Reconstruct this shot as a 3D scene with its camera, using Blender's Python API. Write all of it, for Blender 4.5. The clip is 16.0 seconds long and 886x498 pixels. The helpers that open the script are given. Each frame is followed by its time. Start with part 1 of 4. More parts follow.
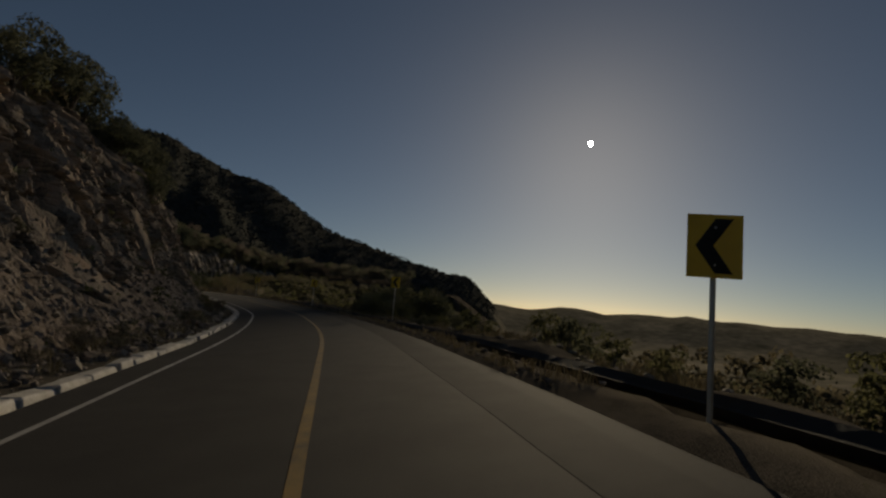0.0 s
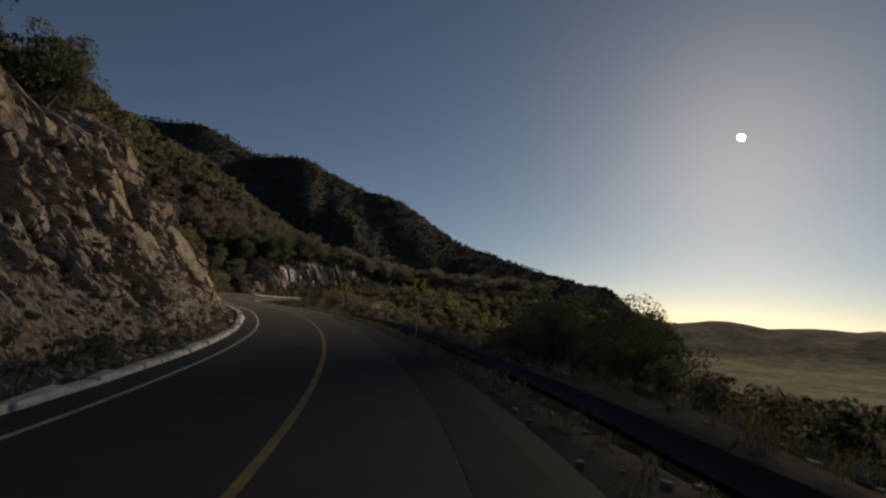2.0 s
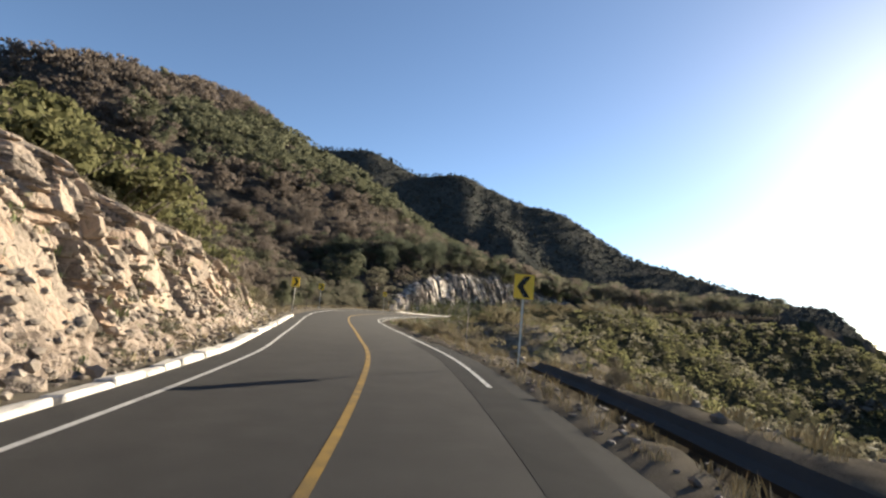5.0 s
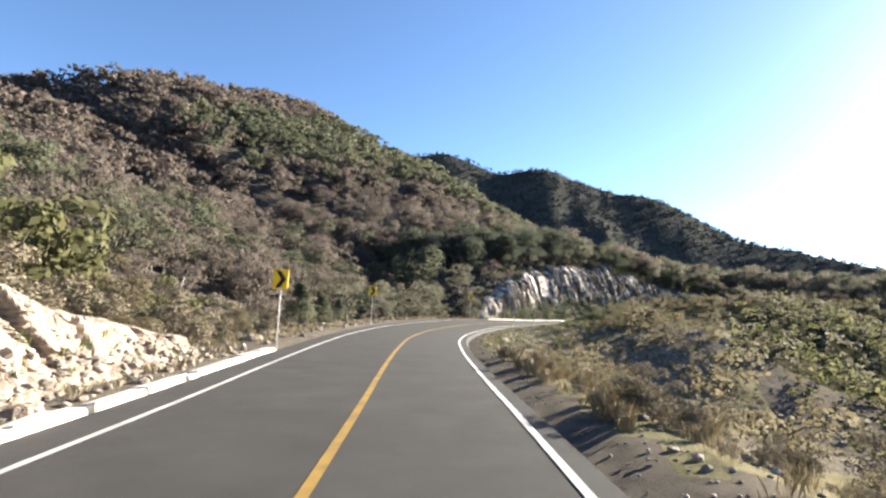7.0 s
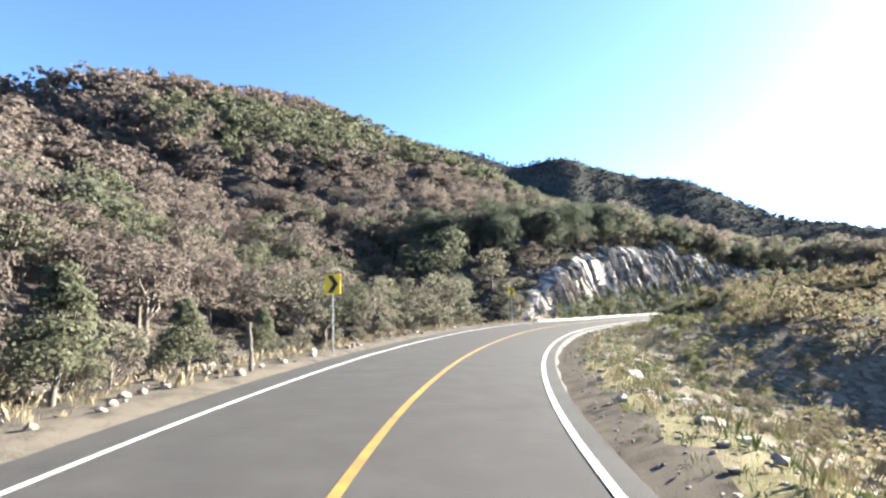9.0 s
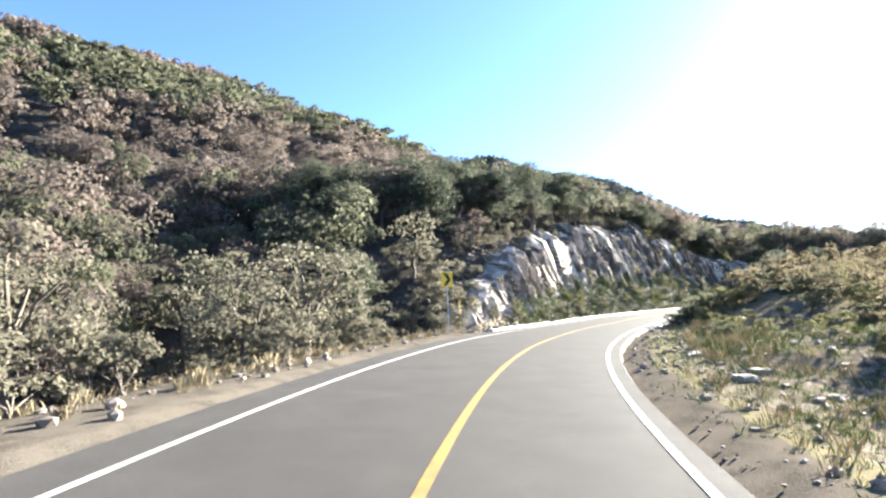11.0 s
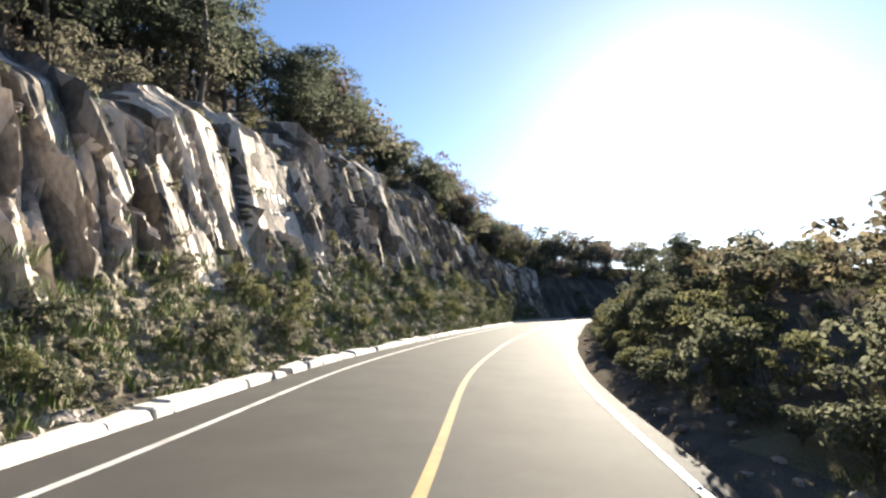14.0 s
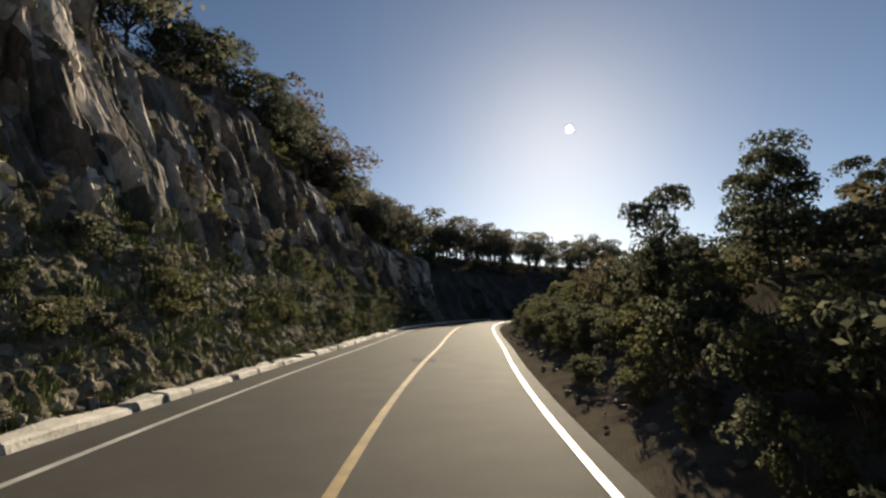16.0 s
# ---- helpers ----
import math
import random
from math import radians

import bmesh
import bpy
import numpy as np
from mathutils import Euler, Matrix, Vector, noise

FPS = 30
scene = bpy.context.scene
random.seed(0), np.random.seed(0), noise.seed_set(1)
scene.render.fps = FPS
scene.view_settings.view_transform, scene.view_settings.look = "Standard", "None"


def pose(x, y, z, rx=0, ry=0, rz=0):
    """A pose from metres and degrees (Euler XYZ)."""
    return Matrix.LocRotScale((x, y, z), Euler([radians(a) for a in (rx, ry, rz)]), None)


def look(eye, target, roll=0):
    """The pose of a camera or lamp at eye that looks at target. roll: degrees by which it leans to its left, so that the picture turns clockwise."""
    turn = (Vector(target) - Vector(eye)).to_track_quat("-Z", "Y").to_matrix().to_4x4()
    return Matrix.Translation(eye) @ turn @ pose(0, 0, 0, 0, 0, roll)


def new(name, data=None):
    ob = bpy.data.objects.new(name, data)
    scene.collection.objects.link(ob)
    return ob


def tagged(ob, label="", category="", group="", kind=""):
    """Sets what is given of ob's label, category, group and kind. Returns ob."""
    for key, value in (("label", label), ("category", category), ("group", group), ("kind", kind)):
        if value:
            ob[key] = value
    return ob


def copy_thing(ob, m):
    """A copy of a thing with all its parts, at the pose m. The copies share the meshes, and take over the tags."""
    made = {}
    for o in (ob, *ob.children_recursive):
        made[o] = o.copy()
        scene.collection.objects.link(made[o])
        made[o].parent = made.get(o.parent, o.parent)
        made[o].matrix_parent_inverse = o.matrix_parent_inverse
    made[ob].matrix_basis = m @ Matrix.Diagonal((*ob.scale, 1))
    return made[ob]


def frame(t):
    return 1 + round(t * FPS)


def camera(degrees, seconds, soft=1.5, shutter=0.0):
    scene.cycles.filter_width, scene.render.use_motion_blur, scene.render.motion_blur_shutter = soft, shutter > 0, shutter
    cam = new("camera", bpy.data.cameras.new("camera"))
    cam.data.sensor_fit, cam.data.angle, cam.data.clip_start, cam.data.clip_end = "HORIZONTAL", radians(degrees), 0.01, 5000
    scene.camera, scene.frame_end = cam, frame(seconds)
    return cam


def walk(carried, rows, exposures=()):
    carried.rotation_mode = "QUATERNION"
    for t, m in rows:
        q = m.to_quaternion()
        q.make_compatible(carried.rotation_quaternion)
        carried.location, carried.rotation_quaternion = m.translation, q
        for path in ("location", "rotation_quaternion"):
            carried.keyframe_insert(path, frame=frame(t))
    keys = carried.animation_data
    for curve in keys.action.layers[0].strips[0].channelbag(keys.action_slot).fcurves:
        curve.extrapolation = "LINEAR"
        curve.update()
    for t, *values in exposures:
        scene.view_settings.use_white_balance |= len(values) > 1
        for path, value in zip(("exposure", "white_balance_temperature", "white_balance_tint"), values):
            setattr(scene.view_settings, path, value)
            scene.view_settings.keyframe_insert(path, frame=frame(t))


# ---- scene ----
cam = camera(82.0, 16.0, 2.4)
PATH = [
    (0, (-10.177, -47.440, 1.399), (-9.327, -45.643, 1.622), 4.8),
    (0.5, (-7.336, -38.216, 1.498), (-6.601, -36.369, 1.716), 4.9),
    (1, (-5.135, -29.706, 1.693), (-4.519, -27.816, 1.911), 5.1),
    (1.5, (-3.444, -22.425, 1.646), (-2.948, -20.501, 1.872), 4.8),
    (2, (-2.243, -15.693, 1.675), (-1.874, -13.742, 1.910), 4.5),
    (2.5, (-1.619, -9.423, 1.773), (-1.373, -7.453, 2.011), 4.4),
    (3, (-1.211, -3.662, 1.808), (-1.101, -1.680, 2.052), 5.0),
    (3.5, (-1.243, 1.797, 1.882), (-1.267, 3.782, 2.124), 5.5),
    (4, (-1.476, 6.711, 1.852), (-1.620, 8.692, 2.088), 6.1),
    (4.2, (-1.646, 8.719, 1.840), (-1.807, 10.697, 2.088), 6.2),
    (6.3, (-5.386, 31.466, 2.204), (-5.850, 33.395, 2.457), 3.1),
    (6.5, (-5.880, 33.625, 2.272), (-6.376, 35.546, 2.521), 2.8),
    (7, (-7.441, 38.885, 2.284), (-8.014, 40.785, 2.532), 2.2),
    (7.5, (-9.071, 43.979, 2.325), (-9.714, 45.857, 2.569), 1.3),
    (8, (-10.739, 48.713, 2.356), (-11.424, 50.576, 2.602), 0.8),
    (8.2, (-11.417, 50.729, 2.396), (-12.101, 52.591, 2.650), 0.2),
    (9.25, (-14.746, 61.863, 2.518), (-15.379, 63.743, 2.773), -2.2),
    (10.3, (-17.751, 73.418, 2.669), (-18.275, 75.331, 2.921), -3.8),
    (10.5, (-18.260, 75.657, 2.703), (-18.737, 77.582, 2.957), -3.6),
    (11, (-18.959, 81.320, 2.760), (-19.336, 83.268, 3.009), -3.0),
    (11.5, (-19.401, 87.055, 2.885), (-19.648, 89.024, 3.132), -2.9),
    (12, (-19.318, 92.984, 2.975), (-19.417, 94.967, 3.214), -2.2),
    (12.5, (-18.695, 98.886, 3.072), (-18.645, 100.871, 3.313), -1.4),
    (13, (-17.819, 104.794, 3.132), (-17.609, 106.770, 3.363), -1.2),
    (13.5, (-16.672, 110.571, 3.123), (-16.308, 112.524, 3.357), -0.4),
    (14, (-15.276, 115.922, 3.109), (-14.751, 117.837, 3.352), -0.3),
    (14.5, (-13.430, 120.930, 3.084), (-12.783, 122.806, 3.333), -0.9),
    (15, (-11.617, 125.096, 3.169), (-10.850, 126.927, 3.413), -0.6),
    (15.5, (-9.820, 128.984, 3.190), (-8.948, 130.767, 3.434), -1.2),
    (16, (-7.957, 132.579, 3.343), (-7.026, 134.333, 3.579), -0.9),
]
E_X = [(t, e, k, 7) for t, e, k in ((0.0, -0.8, 8400), (1.5, -0.3, 8400), (2.5, 0.5, 8200), (3.5, 1.4, 7800), (4.2, 1.85, 7500), (6.3, 2.6, 6700), (8.0, 3.15, 6200), (10.3, 3.55, 6100), (11.5, 3.45, 6100), (12.5, 3.2, 6200), (13.5, 2.9, 6500), (14.5, 2.2, 6900), (15.2, 1.6, 7300), (16.0, 1.0, 7500))]
walk(cam, [(t, look(*p)) for t, *p in PATH], exposures=E_X)

# ---- world and sun ----
SUN_AZ, SUN_EL = radians(41.3), radians(18.85)
world = bpy.data.worlds.new("sky")
scene.world = world
world.use_nodes = True
wn, wl = world.node_tree.nodes, world.node_tree.links
wn.clear()
sky = wn.new("ShaderNodeTexSky")
sky.sky_type = "NISHITA"
sky.sun_disc = False
sky.sun_elevation, sky.sun_rotation = SUN_EL, SUN_AZ
sky.altitude, sky.air_density, sky.dust_density, sky.ozone_density = 2400, 0.85, 1.6, 3.0
bg, wo = wn.new("ShaderNodeBackground"), wn.new("ShaderNodeOutputWorld")
bg.inputs["Strength"].default_value = 0.05
wl.new(sky.outputs[0], bg.inputs[0])
wl.new(bg.outputs[0], wo.inputs[0])

sun = new("sun", bpy.data.lights.new("sun", "SUN"))
sun.data.energy, sun.data.angle, sun.data.color = 5.0, radians(0.55), (1.0, 0.9, 0.76)
sun_dir = Vector((math.sin(SUN_AZ) * math.cos(SUN_EL), math.cos(SUN_AZ) * math.cos(SUN_EL), math.sin(SUN_EL)))
sun.matrix_world = look((60, 60, 80), Vector((60, 60, 80)) - sun_dir)


# the sun itself, at its true size in the sky
bm = bmesh.new()
bmesh.ops.create_icosphere(bm, subdivisions=5, radius=22.5)
disc = bpy.data.meshes.new("sun_disc")
bm.to_mesh(disc)
bm.free()
glow = bpy.data.materials.new("sunlight")
glow.use_nodes = True
em = glow.node_tree.nodes.new("ShaderNodeEmission")
em.inputs["Color"].default_value, em.inputs["Strength"].default_value = (1.0, 0.93, 0.82, 1), 300
glow.node_tree.links.new(em.outputs[0], glow.node_tree.nodes["Material Output"].inputs["Surface"])
disc.materials.append(glow)
disc = tagged(new("backdrop_sun", disc), "low white sun in the clear sky", "sun", kind="structure")
disc.location = sun_dir * 4600


# ---- materials ----
def material(name, colours, scale=3.0, rough=0.85, bump=0.3, bump_scale=20.0, metal=0.0, island=0.0, second=0.0, translucent=0.0, spec=0.3, dist=0.03, stretch=(1, 1, 1), cells=0.0):
    """colours: stops of a ramp driven by two octaves of noise; island: how far pieces differ from one another."""
    m = bpy.data.materials.new(name)
    m.use_nodes = True
    n, l = m.node_tree.nodes, m.node_tree.links
    b, out = n["Principled BSDF"], n["Material Output"]
    geo, tc, mp = n.new("ShaderNodeNewGeometry"), n.new("ShaderNodeTexCoord"), n.new("ShaderNodeMapping")
    mp.inputs["Scale"].default_value = stretch
    l.new(tc.outputs["Object"], mp.inputs["Vector"])
    n1, n2 = n.new("ShaderNodeTexNoise"), n.new("ShaderNodeTexNoise")
    n1.inputs["Scale"].default_value, n1.inputs["Detail"].default_value = scale, 6
    n2.inputs["Scale"].default_value, n2.inputs["Detail"].default_value = bump_scale, 5
    l.new(mp.outputs[0], n1.inputs["Vector"])
    l.new(mp.outputs[0], n2.inputs["Vector"])
    mix = n.new("ShaderNodeMix")
    mix.inputs["Factor"].default_value = second
    l.new(n1.outputs["Fac"], mix.inputs["A"])
    l.new(n2.outputs["Fac"], mix.inputs["B"])
    fac = mix.outputs["Result"]
    if island:
        m2 = n.new("ShaderNodeMix")
        m2.inputs["Factor"].default_value = island
        l.new(fac, m2.inputs["A"])
        l.new(geo.outputs["Random Per Island"], m2.inputs["B"])
        fac = m2.outputs["Result"]
    if cells:
        vo, vc, m3, sep = n.new("ShaderNodeTexVoronoi"), n.new("ShaderNodeTexVoronoi"), n.new("ShaderNodeMix"), n.new("ShaderNodeSeparateColor")
        wob, add = n.new("ShaderNodeVectorMath"), n.new("ShaderNodeVectorMath")
        wob.operation, wob.inputs["Scale"].default_value = "SCALE", 0.5 / cells
        l.new(n1.outputs["Color"], wob.inputs[0])
        l.new(mp.outputs[0], add.inputs[0])
        l.new(wob.outputs[0], add.inputs[1])
        vc.feature = "DISTANCE_TO_EDGE"
        for v in (vo, vc):
            v.inputs["Scale"].default_value = cells
            l.new(add.outputs[0], v.inputs["Vector"])
        l.new(vo.outputs["Color"], sep.inputs[0])
        m3.inputs["Factor"].default_value = 0.32
        l.new(fac, m3.inputs["A"])
        l.new(sep.outputs[0], m3.inputs["B"])
        fac = m3.outputs["Result"]
    ramp = n.new("ShaderNodeValToRGB")
    el = ramp.color_ramp.elements
    lo, hi = 0.32 * (1 - island), 1 - 0.32 * (1 - island)
    while len(el) < len(colours):
        el.new(0.5)
    for i, c in enumerate(colours):
        el[i].position = lo + (hi - lo) * i / max(1, len(colours) - 1)
        el[i].color = (*c, 1)
    l.new(fac, ramp.inputs[0])
    l.new(ramp.outputs[0], b.inputs["Base Color"])
    b.inputs["Roughness"].default_value, b.inputs["Metallic"].default_value = rough, metal
    b.inputs["Specular IOR Level"].default_value = spec
    if bump:
        bp = n.new("ShaderNodeBump")
        bp.inputs["Strength"].default_value, bp.inputs["Distance"].default_value = bump, dist
        l.new(n2.outputs["Fac"], bp.inputs["Height"])
        if cells:
            crack, b2 = n.new("ShaderNodeMapRange"), n.new("ShaderNodeBump")
            crack.inputs["From Max"].default_value = 0.09
            l.new(vc.outputs["Distance"], crack.inputs["Value"])
            b2.inputs["Strength"].default_value, b2.inputs["Distance"].default_value = 0.35, 0.04
            l.new(crack.outputs[0], b2.inputs["Height"])
            l.new(bp.outputs[0], b2.inputs["Normal"])
            bp = b2
        l.new(bp.outputs[0], b.inputs["Normal"])
    if translucent:
        tr, ms = n.new("ShaderNodeBsdfTranslucent"), n.new("ShaderNodeMixShader")
        l.new(ramp.outputs[0], tr.inputs[0])
        ms.inputs[0].default_value = translucent
        l.new(b.outputs[0], ms.inputs[1])
        l.new(tr.outputs[0], ms.inputs[2])
        l.new(ms.outputs[0], out.inputs["Surface"])
    return m


ASPHALT = material("asphalt", [(0.034, 0.033, 0.032), (0.048, 0.046, 0.044), (0.068, 0.065, 0.061)], 1.1, 0.85, 0.6, 160, second=0.72, spec=0.07, dist=0.008)
ASPHALT_DARK = material("fresh_asphalt", [(0.025, 0.025, 0.025), (0.04, 0.039, 0.038)], 1.2, 0.85, 0.5, 120, second=0.4, spec=0.04, dist=0.006)
YELLOW_LINE = material("yellow_road_paint", [(0.07, 0.056, 0.034), (0.21, 0.132, 0.032), (0.34, 0.205, 0.038)], 2.5, 0.6, 0.3, 90, second=0.5, dist=0.004)
WHITE_LINE = material("white_road_paint", [(0.14, 0.135, 0.13), (0.38, 0.37, 0.35), (0.55, 0.54, 0.51)], 2.0, 0.6, 0.3, 90, second=0.5, dist=0.004)
KERB = material("whitewashed_concrete", [(0.2, 0.18, 0.15), (0.45, 0.42, 0.38), (0.68, 0.66, 0.62)], 3.0, 0.85, 0.6, 25, island=0.2, second=0.4)
SOIL = material("dry_soil", [(0.042, 0.037, 0.03), (0.074, 0.065, 0.053), (0.115, 0.1, 0.082), (0.068, 0.063, 0.042)], 1.6, 0.95, 0.5, 45, second=0.5, dist=0.03, spec=0.0)
LITTER = material("burnt_hillside", [(0.026, 0.023, 0.02), (0.055, 0.048, 0.041), (0.12, 0.104, 0.088)], 0.5, 0.95, 0.8, 7, second=0.5, dist=0.15, spec=0.0)
SCRUB = material("scrub_hillside", [(0.018, 0.02, 0.012), (0.034, 0.033, 0.02), (0.058, 0.052, 0.034)], 0.05, 0.95, 0.9, 0.9, second=0.6, dist=0.6, spec=0.0)
MOUNTAIN = material("wooded_mountainside", [(0.022, 0.025, 0.024), (0.046, 0.047, 0.042), (0.078, 0.072, 0.064)], 0.035, 0.95, 1.0, 0.22, second=0.6, dist=3.0, spec=0.0)
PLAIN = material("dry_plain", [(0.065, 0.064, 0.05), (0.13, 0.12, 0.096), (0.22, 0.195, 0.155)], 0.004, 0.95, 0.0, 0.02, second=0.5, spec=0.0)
ROCK_TAN = material("tan_rock", [(0.1, 0.082, 0.067), (0.2, 0.165, 0.134), (0.285, 0.232, 0.186), (0.285, 0.206, 0.152)], 0.9, 0.9, 0.8, 11, second=0.5, dist=0.07, stretch=(1, 1, 0.75), cells=2.5, spec=0.05)
ROCK_GREY = material("grey_basalt", [(0.085, 0.074, 0.065), (0.23, 0.2, 0.176), (0.4, 0.35, 0.306), (0.55, 0.485, 0.423)], 0.55, 0.9, 0.6, 9, second=0.45, dist=0.05, stretch=(1, 1, 0.5), cells=1.6, spec=0.05)
# weathered tone that also stands in for shade along the cut
ROCK_DARK = material("weathered_and_shaded_rock", [(0.045, 0.04, 0.036), (0.1, 0.088, 0.077), (0.2, 0.175, 0.15)], 0.8, 0.9, 0.7, 9, second=0.45, dist=0.05, stretch=(1, 1, 0.5), cells=2.0, spec=0.05)
STONE = material("loose_stone", [(0.11, 0.09, 0.075), (0.2, 0.167, 0.136), (0.31, 0.265, 0.218)], 2.0, 0.9, 0.5, 14, island=0.6)
TALUS_TAN = material("tan_rubble_and_soil", [(0.12, 0.094, 0.076), (0.2, 0.16, 0.13), (0.28, 0.228, 0.187)], 1.4, 0.95, 0.8, 16, second=0.5, dist=0.05, spec=0.03, cells=5.0)
# rubble with soil, its rock coloured darker for the shade at the foot
TALUS_GREY = material("weedy_rubble_soil_and_shade", [(0.07, 0.062, 0.045), (0.145, 0.126, 0.092), (0.26, 0.228, 0.18)], 1.4, 0.95, 0.8, 16, second=0.5, dist=0.05, spec=0.03, cells=5.0)
BARK = material("grey_bark", [(0.05, 0.042, 0.035), (0.1, 0.085, 0.07), (0.17, 0.146, 0.124)], 4, 0.95, 0.8, 22, second=0.5, stretch=(1, 1, 0.2))
WOOD = material("weathered_wood", [(0.16, 0.14, 0.12), (0.27, 0.245, 0.22), (0.38, 0.35, 0.31)], 5, 0.9, 0.6, 25, second=0.5, stretch=(1, 1, 0.15))
LEAF_OAK = material("oak_leaves", [(0.058, 0.063, 0.041), (0.102, 0.106, 0.07), (0.155, 0.155, 0.106)], 0.6, 0.8, 0.0, 5, island=0.35, translucent=0.5, spec=0.02)
LEAF_OLIVE = material("olive_leaves", [(0.066, 0.07, 0.034), (0.112, 0.112, 0.056), (0.17, 0.158, 0.084)], 0.6, 0.8, 0.0, 5, island=0.35, translucent=0.5, spec=0.02)
LEAF_DRY = material("scorched_leaves", [(0.076, 0.062, 0.052), (0.13, 0.108, 0.092), (0.195, 0.165, 0.143)], 0.4, 0.75, 0.0, 5, island=0.35, translucent=0.5, spec=0.02)
LEAF_PINE = material("pine_needles", [(0.042, 0.05, 0.035), (0.076, 0.085, 0.06), (0.115, 0.122, 0.088)], 0.5, 0.6, 0.0, 5, island=0.35, translucent=0.5, spec=0.02)
LEAF_FAR = material("distant_scrub", [(0.038, 0.04, 0.039), (0.066, 0.067, 0.061), (0.1, 0.094, 0.085)], 0.02, 0.8, 0.0, 5, island=0.6, spec=0.0)
GRASSY = material("grassy_verge", [(0.06, 0.056, 0.032), (0.11, 0.1, 0.06), (0.17, 0.15, 0.095), (0.12, 0.1, 0.075)], 0.9, 0.95, 0.8, 30, second=0.5, dist=0.06, spec=0.0)
GRAVEL = material("grey_gravel_slope", [(0.075, 0.063, 0.047), (0.128, 0.11, 0.086), (0.195, 0.172, 0.14)], 0.8, 0.95, 0.9, 18, second=0.5, dist=0.06, spec=0.0, cells=4.0)
LEAF_GREY = material("grey_green_leaves", [(0.076, 0.073, 0.053), (0.132, 0.124, 0.092), (0.2, 0.184, 0.14)], 0.6, 0.7, 0.0, 5, island=0.35, translucent=0.5, spec=0.02)
LEAF_BROWN = material("brown_scrub_leaves", [(0.07, 0.06, 0.038), (0.12, 0.102, 0.065), (0.185, 0.158, 0.104)], 0.6, 0.75, 0.0, 5, island=0.35, translucent=0.5, spec=0.02)
LEAF_STRAW = material("dry_brush_twigs", [(0.09, 0.076, 0.055), (0.155, 0.132, 0.095), (0.23, 0.196, 0.145)], 0.8, 0.8, 0.0, 5, island=0.35, translucent=0.2, spec=0.02)
GRASS_DRY = material("dry_grass", [(0.16, 0.13, 0.078), (0.27, 0.225, 0.14), (0.38, 0.325, 0.215)], 1.0, 0.8, 0.0, 5, island=0.35, translucent=0.35)
GRASS_GREEN = material("green_weeds", [(0.05, 0.075, 0.02), (0.09, 0.12, 0.035), (0.16, 0.17, 0.06)], 1.0, 0.7, 0.0, 5, island=0.35, translucent=0.35)
SIGN_YELLOW = material("yellow_sign_sheeting", [(0.74, 0.46, 0.015), (0.82, 0.53, 0.02)], 3, 0.38, 0.1, 40, spec=0.5, dist=0.002)
SIGN_BLACK = material("black_sign_film", [(0.012, 0.012, 0.012), (0.03, 0.03, 0.028)], 3, 0.6, 0.1, 40, spec=0.15, dist=0.002)
STEEL = material("galvanised_steel", [(0.4, 0.4, 0.39), (0.52, 0.52, 0.5)], 6, 0.4, 0.1, 30, metal=0.7, second=0.3, dist=0.003)
POST_YELLOW = material("yellow_post_paint", [(0.5, 0.3, 0.04), (0.62, 0.38, 0.05)], 5, 0.6, 0.2, 30, second=0.4, dist=0.004)


# ---- builders ----
def mesh_object(name, verts, faces, mats, parent=None, smooth=False, slots=None):
    me = bpy.data.meshes.new(name)
    verts, faces = np.asarray(verts, np.float32), np.asarray(faces, np.int32)
    k = faces.shape[1]
    me.vertices.add(len(verts))
    me.vertices.foreach_set("co", verts.ravel())
    me.loops.add(faces.size)
    me.loops.foreach_set("vertex_index", faces.ravel())
    me.polygons.add(len(faces))
    me.polygons.foreach_set("loop_start", np.arange(0, faces.size, k, dtype=np.int32))
    if slots is not None:
        me.polygons.foreach_set("material_index", np.asarray(slots, np.int32))
    me.polygons.foreach_set("use_smooth", np.full(len(faces), smooth))
    me.update(calc_edges=True)
    me.validate()
    for m in mats if isinstance(mats, (list, tuple)) else [mats]:
        me.materials.append(m)
    ob = new(name, me)
    if parent:
        ob.parent = parent
    return ob


def part(name, bm, mat, parent, label=""):
    me = bpy.data.meshes.new(name)
    bm.normal_update()
    bm.to_mesh(me)
    bm.free()
    me.materials.append(mat)
    ob = new(name, me)
    ob.parent = parent
    return tagged(ob, label)


def grid_faces(nu, nv):
    i = np.arange(nu * nv).reshape(nu, nv)
    return np.stack([i[:-1, :-1], i[1:, :-1], i[1:, 1:], i[:-1, 1:]], -1).reshape(-1, 4)


def hash01(i, j, seed):
    v = np.sin(i * 127.1 + j * 311.7 + seed * 74.7) * 43758.5453
    return v - np.floor(v)


def vnoise(x, y, seed=0):
    xi, yi = np.floor(x), np.floor(y)
    fx, fy = x - xi, y - yi
    fx, fy = fx * fx * (3 - 2 * fx), fy * fy * (3 - 2 * fy)
    a, b = hash01(xi, yi, seed), hash01(xi + 1, yi, seed)
    c, d = hash01(xi, yi + 1, seed), hash01(xi + 1, yi + 1, seed)
    return (a * (1 - fx) + b * fx) * (1 - fy) + (c * (1 - fx) + d * fx) * fy - 0.5


def fbm(x, y, seed=0, octaves=4):
    out, amp = 0, 1.0
    for k in range(octaves):
        out = out + amp * vnoise(x * 2 ** k, y * 2 ** k, seed + k * 7)
        amp *= 0.5
    return out


